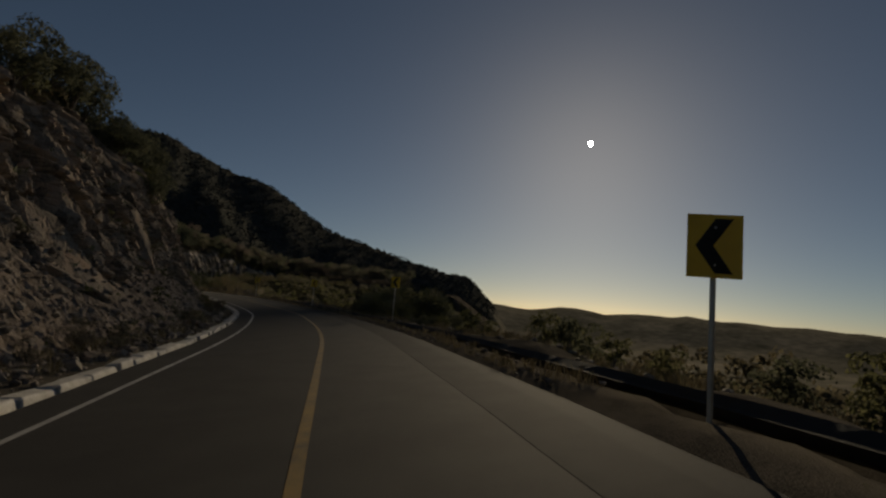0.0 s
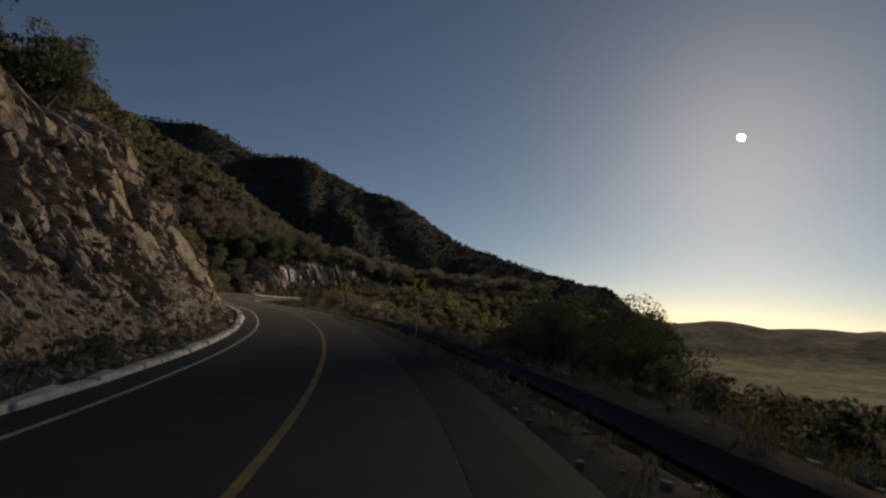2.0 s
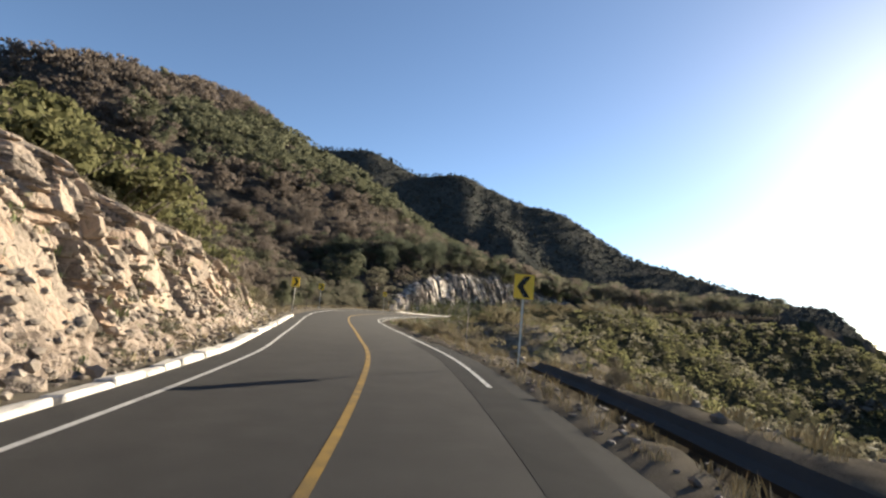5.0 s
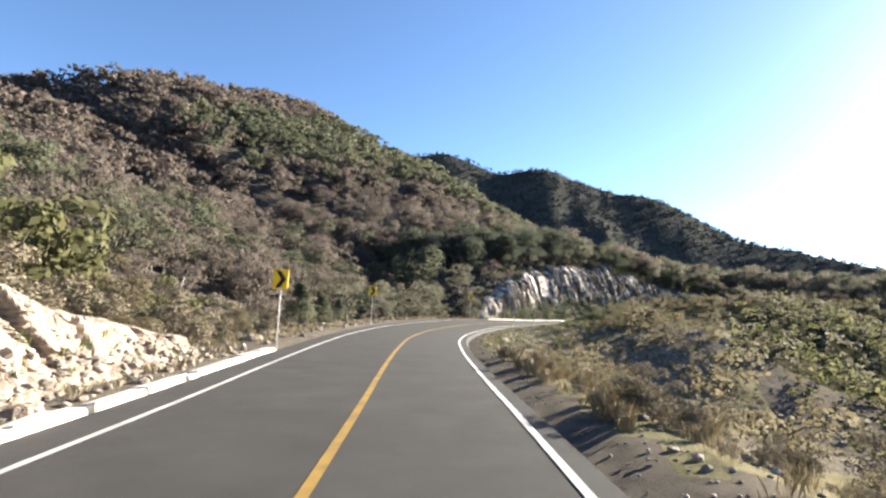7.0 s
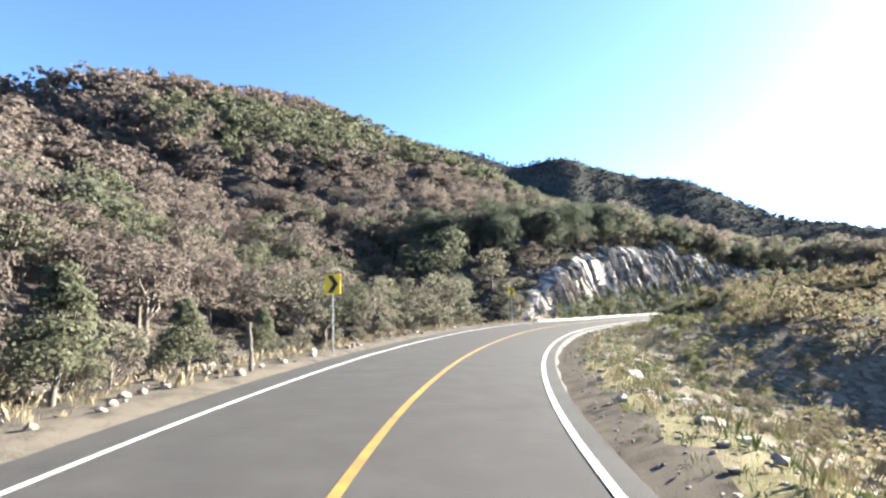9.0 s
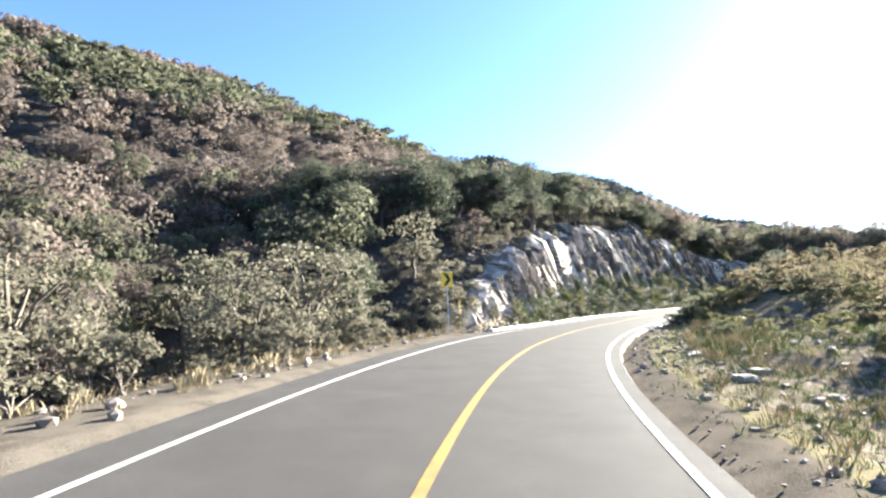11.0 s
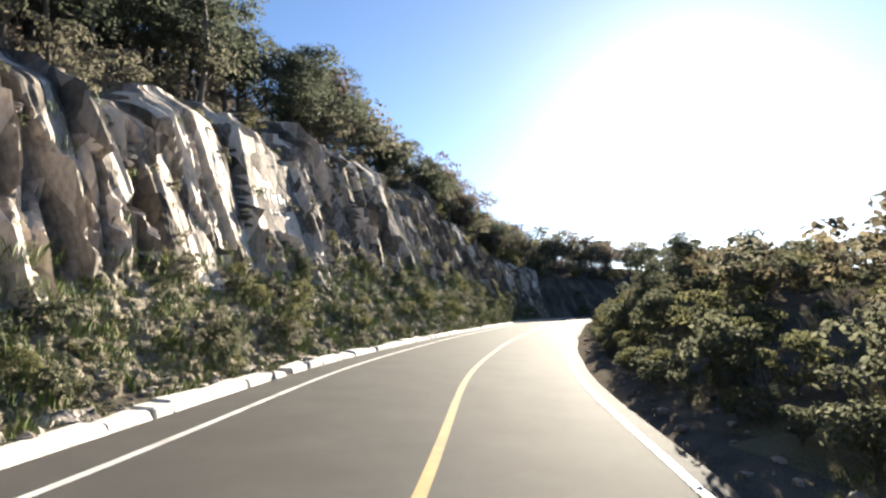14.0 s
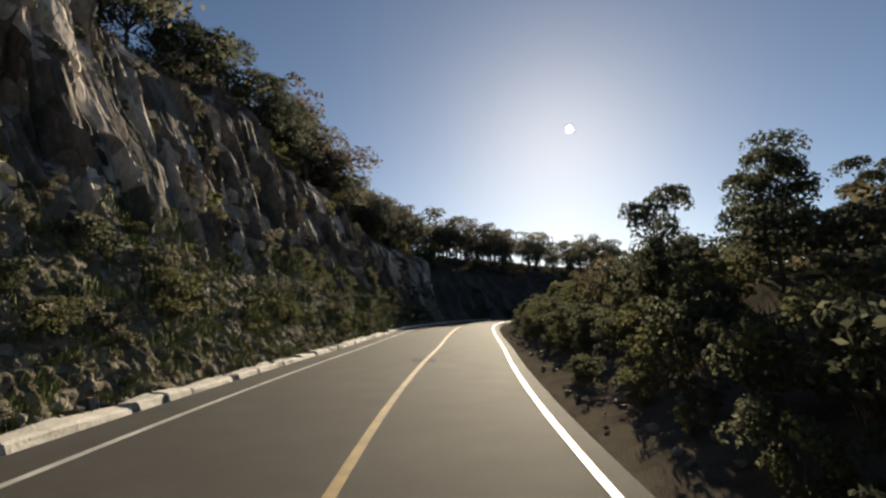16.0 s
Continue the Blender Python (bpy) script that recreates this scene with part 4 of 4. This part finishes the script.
forest("front_scrub", spots[front], LEAF_BROWN, "brown thorn scrub close to the road", 19, 11, 80, 0.045, True, shape="bush")
close_far = close & ~front
forest("brown_verge_scrub", spots[close_far & (pick > 0.22)], LEAF_BROWN, "brown scrub beside the road", 15, 9, 38, 0.085, False, shape="bush")
forest("grey_verge_scrub", spots[close_far & (pick <= 0.22)], LEAF_GREY, "grey-green thorn scrub beside the road", 16, 9, 38, 0.085, False, shape="bush")
spots, pick = spots[~close], pick[~close]
forest("slope_scrub", spots[pick > 0.5], LEAF_OLIVE, "olive scrub on the dry slopes", 10, 6, 9, 0.2, False, shape="bush")
forest("grey_slope_scrub", spots[pick <= 0.5], LEAF_GREY, "grey-green thorn scrub on the dry slopes", 11, 6, 9, 0.2, False, shape="bush")


# low scrub on the shaded foot of the bank inside the bend
x, y, z, rng = scatter(900, -14, 20, 82, 108, 20, lambda x, y, u, v, r: (u > 10) & (r < 0.38))
pick = rng.uniform(0, 1, len(x))
spots = np.column_stack([x, y, z - 0.1, rng.uniform(0.5, 1.1, len(x))])
forest("brown_bank_scrub", spots[pick > 0.4], LEAF_BROWN, "low brown scrub on the stony bank", 26, 9, 34, 0.085, False, shape="bush")
forest("olive_bank_scrub", spots[pick <= 0.4], LEAF_OLIVE, "low olive scrub on the stony bank", 27, 9, 34, 0.085, False, shape="bush")


# ---- single trees and bushes ----
GREEN, DRY, PINES = "bushes above the cut", "verge shrubs", "pines on the cliff top"
olive = [plant("bush", 100 + k, "bush", LEAF_OLIVE, 16, 64, 0.068, 0.022, 0.12, 6, "leafy olive-green bush on the rocky slope", "bush", GREEN) for k in range(3)]
brush = [plant("dry_brush", 105 + k, "bush", LEAF_STRAW if k else LEAF_BROWN, 16, 190, 0.034, 0.018, 0.1, 8, "pale dry brush with bare twigs on the stony slope", "bush", "dry brush") for k in range(3)]
sow(brush, strip(34, 60, -13.5, -7.6, 30, 1.4, 3.0, 1) + strip(54, 72, -13, -7, 26, 1.1, 2.5, 97) + strip(-42, 34, -8.6, -6.0, 26, 0.5, 1.1, 92) + strip(42, 58, 5.6, 10.5, 30, 0.5, 1.3, 93) + strip(56, 82, 6.5, 19, 70, 0.4, 1.1, 96) + strip(0, 40, 7.0, 11, 16, 0.5, 1.1, 94), 95)
sow(olive, strip(-42, 10, -15, -11.5, 10, 1.8, 3.2, 2) + strip(34, 58, -15, -8.8, 26, 2.6, 4.6, 43) + strip(8, 36, -14, -10, 15, 1.8, 3.2, 29) + strip(158, 176, -13, -8, 14, 1.4, 3.0, 38) + strip(176, 200, -14, -5.6, 46, 1.4, 3.2, 40), 3)
grey = [plant("shrub", 110 + k, "bush", LEAF_GREY, 12, 70, 0.066, 0.02, 0.1, 6, "grey-green thorny shrub on stony ground", "shrub", DRY) for k in range(3)]
sow(grey, strip(36, 57, -10.5, -7.2, 12, 1.2, 2.6, 4) + strip(-45, 34, -6.6, -5.4, 22, 0.5, 1.2, 5) + strip(-40, 34, -12.5, -10.8, 12, 1.0, 2.0, 6)
    + strip(60, 104, -9.0, -6.4, 24, 0.8, 1.9, 7) + strip(94, 114, -14, -6.4, 34, 0.9, 2.6, 78) + strip(109, 117, -10.5, -6.6, 22, 0.9, 1.9, 77) + strip(112, 160, -15, -9.0, 46, 0.8, 2.2, 79) + [(-11.5, 16.5, 1.6), (-10.2, 11.3, 1.3)], 8)
oaks = [plant("oak_tree", 120 + k, "round", LEAF_OAK, 20, 150, 0.037, 0.026, 0.3, 7, "dark green evergreen oak above the rock cut", "tree", "oaks") for k in range(3)]
sow(oaks, strip(-27, 0, -13, -11, 10, 3.2, 4.8, 9) + strip(5, 14, -14.5, -12, 4, 2.8, 4.2, 91) + [(-35.5, 96.5, 5.0), (-31, 88, 4.2), (-32.5, 103, 4.5)], 10)
scorched = [plant("scorched_oak", 130 + k, "round", LEAF_DRY, 18, 180, 0.034, 0.03, 0.3, 10, "scorched oak with brown dead leaves in the ravine", "tree", "scorched oaks") for k in range(3)]
sow(scorched, strip(80, 108, -22, -16, 10, 3.6, 6.0, 11), 12)
pines = [plant("pine_tree", 140 + k, "flat" if k != 1 else "round", LEAF_PINE, 24, 200, 0.024, 0.017, 0.36, 8, "dark pine with a bare trunk above the cliff", "tree", PINES) for k in range(3)]
sow(pines, strip(113, 128, -26, -13, 16, 5.4, 7.6, 13) + strip(126, 150, -17, -11.6, 20, 5.6, 7.8, 37) + strip(150, 180, -15, -11, 20, 4.6, 6.8, 28) + [(-33, 113, 4.6), (-29.6, 109.5, 5.0), (-31.2, 111.5, 5.6)], 14)
cypress = [plant("cypress", 150, "cone", LEAF_OAK, 44, 110, 0.036, 0.025, 0.2, 6, "small conical cypress at the road's edge", "tree", "cypresses")]
sow(cypress, [(-24.4, 66.0, 3.0), (-25.2, 70.0, 2.2), (-26.4, 74.5, 2.0)], 15)
# east side
east = [plant("roadside_bush", 160 + k, "bush", LEAF_OLIVE if k else LEAF_OAK, 16, 64, 0.068, 0.022, 0.12, 6, "dense backlit bush on the outer slope", "bush", "bushes of the outer slope") for k in range(3)]
sow(east, strip(66, 104, 9.5, 18, 14, 0.6, 1.2, 25) + strip(-40, -20, 8.5, 13, 9, 1.2, 2.1, 17) + strip(-20, -3, 8.5, 12, 6, 1.2, 2.0, 18), 19)
tall = [plant("tall_bush", 165 + k, "bush", LEAF_OAK if k else LEAF_OLIVE, 20, 170, 0.03, 0.018, 0.15, 7, "tall leafy bush beyond the drainage ditch", "bush", "tall bushes of the outer slope") for k in range(2)]
sow(tall, strip(-1, 13, 10.5, 13, 11, 2.4, 3.6, 16) + [(x, y, top - ground_z(x, y)) for x, y, top in ((17.5, 25.0, 4.9), (19.4, 27.2, 5.3), (16.0, 27.6, 4.5), (21.2, 24.4, 4.6), (23.0, 28.0, 5.0), (14.2, 22.5, 3.4), (25.5, 25.0, 4.2))], 39)
bank = [plant("bank_bush", 170 + k, "bush", LEAF_OAK if k else LEAF_OLIVE, 16, 62, 0.07, 0.022, 0.12, 6, "dense dark bush covering the shaded bank", "bush", "bushes of the bank") for k in range(3)]
sow(bank, strip(104, 122, 7.2, 10, 14, 0.4, 1.0, 20) + strip(118, 165, 4.9, 5.8, 76, 0.5, 1.0, 27) + strip(118, 172, 5.7, 7.2, 56, 0.9, 1.9, 24) + strip(122, 134, 7.6, 10.5, 14, 0.8, 1.5, 35) + strip(134, 172, 7.6, 10.5, 32, 1.1, 2.1, 21) + strip(122, 134, 10.5, 15, 10, 1.0, 1.8, 36) + strip(134, 172, 10.5, 15, 26, 1.2, 2.3, 26) + strip(106, 122, 10, 18, 16, 0.9, 1.8, 34), 22)
inner = [plant("bank_pine", 180 + k, "flat", LEAF_PINE, 22, 190, 0.03, 0.017, 0.45, 12, "open-crowned pine standing on the bank against the sky", "tree", "pines on the bank") for k in range(2)]
sow(inner, [(x, y, top - ground_z(x, y)) for x, y, top in ((5.4, 143.6, 7.2), (4.9, 139.5, 7.5), (6.3, 140.6, 7.3), (7.2, 137.1, 7.4), (8.8, 139.0, 7.4), (9.5, 142.5, 7.0))], 23)


# weeds and shrubs rooted on the rock faces
def on_rock(kinds, spots, seed):
    rng = random.Random(seed)
    for n, (x, y, z, tall) in enumerate(spots):
        ob = kinds[n % len(kinds)]
        copy_thing(ob, pose(x, y, z - 0.1, rng.uniform(-8, 8), rng.uniform(-8, 8), rng.uniform(0, 360)) @ Matrix.Diagonal([tall / k for k in ob.scale] + [1]))


weeds = [plant("cliff_shrub", 190 + k, "bush", LEAF_GREY if k else LEAF_OLIVE, 8, 60, 0.085, 0.015, 0.1, 5, "small scrubby shrub rooted in the rock face", "shrub", "shrubs of the rock faces") for k in range(3)]
sow(weeds, strip(112, 170, -5.6, -5.2, 12, 0.5, 1.0, 76), 32)
on_rock(weeds, np.concatenate([on_face(FACE_1, 34, 0.02, 0.45, -40, 50, 0.5, 1.2, 71), on_face(FACE_1, 24, 0.5, 0.95, -40, 50, 0.3, 0.8, 72), on_face(FACE_2, 190, 0.0, 0.45, 116, 176, 0.4, 1.5, 73), on_face(FACE_2, 130, 0.4, 0.97, 118, 176, 0.3, 1.0, 74)]), 30)
on_rock(bank, on_face(FACE_2, 60, 0.02, 0.36, 122, 172, 0.6, 1.5, 75), 31)


# faded whitewash on the large slab, too worn to read
def painted_marks(cut, lines):
    grid, K, py = cut
    rng = random.Random(5)
    top = tagged(new("painted_marks"), "faded white painted marks on a grey rock slab", "marks")
    for v0, v1, h, tall, count in lines:
        for k in range(count):
            bm = bmesh.new()
            i = int(np.argmin(abs(py - (v0 + (v1 - v0) * k / count))))
            col = grid[i, :K.shape[1], 2] - np.interp(py[i], *zip(*HEIGHT))
            j0, j1 = int(np.argmin(abs(col - h))), int(np.argmin(abs(col - h - tall * rng.uniform(0.7, 1))))
            lift = np.array([*RIGHT[road_at(py[i])], 0.1]) * 0.015
            j1, wide = max(j1, j0 + 1), rng.choice((1, 1, 2))
            bm.faces.new([bm.verts.new(grid[p, q] + lift) for p, q in ((i, j0), (i + wide, j0), (i + wide, j1), (i, j1))])
            part("bar", bm, WHITE_LINE, top)


painted_marks(FACE_2, [(132.1, 133.0, 6.35, 0.25, 5), (132.3, 133.6, 5.85, 0.4, 6), (132.5, 133.2, 5.35, 0.18, 3), (133.3, 134.0, 5.3, 0.2, 4), (133.3, 133.9, 4.95, 0.16, 3)])


# ---- grass, weeds and stones ----
def tufts(name, spots, mat, label, blades, seed, wide=0.35):
    """Grass tufts: every blade a narrow bent piece of its own."""
    rng = np.random.default_rng(seed)
    V, F = [], []
    n = 0
    for x, y, z, tall in spots:
        k = blades
        a, lean = rng.uniform(0, 6.28, k), rng.uniform(0.05, 0.6, k) ** 1.3
        h = tall * rng.uniform(0.5, 1.1, k)
        base = np.column_stack([x + rng.normal(size=k) * wide * tall * 0.35, y + rng.normal(size=k) * wide * tall * 0.35, np.full(k, z - 0.04)])
        out = np.column_stack([np.cos(a), np.sin(a), np.zeros(k)])
        side = np.column_stack([-np.sin(a), np.cos(a), np.zeros(k)]) * (0.0016 + 0.0028 * tall)
        mid = base + out * (lean * h * 0.35)[:, None] + np.column_stack([np.zeros((k, 2)), h * 0.62])
        tip = base + out * (lean * h)[:, None] + np.column_stack([np.zeros((k, 2)), h])
        V.append(np.stack([base - side, base + side, mid + side * 0.7, tip, mid - side * 0.7], 1).reshape(-1, 3))
        F.append(n + np.arange(5 * k).reshape(k, 5))
        n += 5 * k
    return tagged(mesh_object(name, np.concatenate(V), np.concatenate(F), mat), label, "grass", kind="stuff")


def strip_spots(v0, v1, u0, u1, count, t0, t1, seed):
    s = strip(v0, v1, u0, u1, count, t0, t1, seed)
    x, y = np.array([p[0] for p in s]), np.array([p[1] for p in s])
    return np.column_stack([x, y, terrain(x, y), [p[2] for p in s]])


cat = np.concatenate
tufts("dry_grass", cat([strip_spots(-45, 56, -7.0, -5.1, 420, 0.12, 0.4, 31), strip_spots(56, 112, -9.5, -5.4, 420, 0.15, 0.45, 32), strip_spots(-40, 40, 4.5, 5.3, 260, 0.12, 0.35, 33),
                        strip_spots(-40, 40, 7.3, 12, 450, 0.2, 0.5, 34), strip_spots(40, 96, 5.0, 11, 620, 0.12, 0.4, 35), strip_spots(96, 160, 6.3, 9, 420, 0.2, 0.5, 36),
                        strip_spots(108, 165, -14, -9, 320, 0.2, 0.5, 37), strip_spots(-40, 50, -16, -10.5, 260, 0.2, 0.6, 38)]), GRASS_DRY, "dry yellow grass along the verges", 22, 1, 0.8)
tufts("green_weeds", cat([strip_spots(112, 180, -5.7, -4.9, 520, 0.1, 0.35, 41), strip_spots(60, 118, 5.6, 14, 1900, 0.08, 0.3, 42), strip_spots(56, 122, 4.7, 7.5, 1300, 0.05, 0.2, 44), strip_spots(74, 112, 6.5, 16, 1200, 0.08, 0.3, 48), strip_spots(98, 150, 6.8, 9, 200, 0.2, 0.5, 43)]),
      GRASS_GREEN, "green weeds at the foot of the rock", 15, 2, 1.0)
tufts("ledge_weeds", cat([on_face(FACE_2, 2600, 0.0, 0.4, 118, 176, 0.15, 0.5, 64), on_face(FACE_2, 300, 0.4, 0.95, 113, 176, 0.12, 0.35, 66), on_face(FACE_1, 420, 0.0, 0.8, -40, 54, 0.1, 0.35, 65)]), GRASS_GREEN, "small weeds growing on the ledges of the rock", 26, 7, 1.2)
tufts("bunch_grass", cat([strip_spots(46, 60, 4.9, 7.2, 46, 0.35, 0.65, 45), strip_spots(78, 104, -6.6, -5.6, 18, 0.25, 0.5, 46)]), GRASS_DRY, "large straw-coloured bunch grass at the shoulder", 90, 3, 0.5)


def stones(name, spots, label, seed):
    rng = np.random.default_rng(seed)
    bm = bmesh.new()
    bmesh.ops.create_icosphere(bm, subdivisions=1, radius=0.5)
    tv, tf = np.array([v.co for v in bm.verts]), np.array([[v.index for v in f.verts] for f in bm.faces])
    bm.free()
    V, F = [], []
    for n, (x, y, z, size) in enumerate(spots):
        d = tv * rng.uniform(0.65, 1.2, (len(tv), 1)) * np.array([1.0, rng.uniform(0.6, 1), rng.uniform(0.45, 0.8)])
        a = rng.uniform(0, 6.28)
        d = d @ np.array([[math.cos(a), -math.sin(a), 0], [math.sin(a), math.cos(a), 0], [0, 0, 1]])
        V.append(d * size + (x, y, z + size * 0.12))
        F.append(tf + n * len(tv))
    return tagged(mesh_object(name, cat(V), cat(F), STONE), label, "stones", kind="stuff")


stones("scree", cat([on_face(FACE_1, 3200, 0.0, 0.4, -45, 54, 0.06, 0.4, 61), on_face(FACE_1, 500, 0.4, 0.95, -45, 54, 0.08, 0.3, 62), strip_spots(-45, 56, -7.2, -5.05, 2200, 0.05, 0.32, 51), strip_spots(-45, 40, -6.2, -5.2, 60, 0.3, 0.6, 52)]), "broken scree below the tan rock cut", 4)
stones("verge_stones", cat([strip_spots(-40, 40, 4.4, 5.4, 420, 0.04, 0.2, 53), strip_spots(-40, 40, 7.2, 11, 300, 0.06, 0.4, 54), strip_spots(40, 112, 4.2, 7, 1500, 0.02, 0.1, 50), strip_spots(40, 98, 4.8, 11, 700, 0.05, 0.3, 55), strip_spots(96, 160, 4.3, 8, 800, 0.04, 0.3, 56), strip_spots(80, 104, 9, 30, 420, 0.08, 0.4, 60)]),
       "loose stones on the outer shoulder", 5)
stones("cliff_debris", cat([on_face(FACE_2, 800, 0.0, 0.3, 111, 180, 0.04, 0.28, 63), strip_spots(108, 180, -6.0, -4.8, 700, 0.05, 0.35, 57), strip_spots(110, 165, -12, -8.5, 900, 0.08, 0.45, 58), strip_spots(56, 108, -16, -5, 900, 0.06, 0.4, 59)]),
       "fallen grey stones below and above the cliff", 6)


# ---- single boulders ----
def boulder(seed, mat, label, group):
    rng = random.Random(seed)
    bm = bmesh.new()
    bmesh.ops.create_cube(bm, size=1)
    bmesh.ops.subdivide_edges(bm, edges=bm.edges[:], cuts=2, use_grid_fill=True)
    for v in bm.verts:
        v.co = v.co.lerp(v.co.normalized() * 0.62, 0.45) * rng.uniform(0.82, 1.12)
        v.co.x *= 1.25
        v.co.z *= 0.72
    cut = Vector((rng.uniform(-1, 1), rng.uniform(-1, 1), rng.uniform(0.2, 1))).normalized()
    bmesh.ops.bisect_plane(bm, geom=bm.verts[:] + bm.edges[:] + bm.faces[:], plane_co=cut * 0.36, plane_no=cut, clear_outer=True)
    bmesh.ops.holes_fill(bm, edges=[e for e in bm.edges if e.is_boundary])
    bmesh.ops.triangulate(bm, faces=bm.faces[:])
    me = bpy.data.meshes.new("boulder")
    bm.to_mesh(me)
    bm.free()
    me.materials.append(mat)
    return tagged(new("boulder", me), label, "boulder", group)


tan_rocks = [boulder(300 + k, ROCK_TAN, "fallen tan boulder below the rock cut", "boulders below the rock cut") for k in range(4)]
sow(tan_rocks, strip(-40, 55, -6.3, -5.3, 34, 0.3, 0.75, 81) + [(-21.9, 58.2, 0.7), (-22.6, 59.3, 0.5), (-22.1, 60.6, 0.6), (-23.2, 61.5, 0.45)], 82)
verge_rocks = [boulder(310 + k, STONE, "pale angular boulder on the gravel verge", "boulders of the verge") for k in range(4)]
sow(verge_rocks, strip(58, 120, 5.2, 9.5, 36, 0.22, 0.6, 83), 84)
grey_rocks = [boulder(320 + k, ROCK_GREY, "fallen grey boulder at the cliff's foot", "boulders below the cliff") for k in range(4)]
sow(grey_rocks, strip(113, 172, -5.9, -5.1, 26, 0.25, 0.7, 85), 86)

# ---- pieces of the kerbs ----
kerb("kerb_1", -60, 57, -4.5, "whitewashed broken concrete kerb below the tan rock cut", 1)
kerb("kerb_2", 110.2, 188, -4.62, "whitewashed concrete kerb below the grey rock cut", 2, 0.42, 0.35)
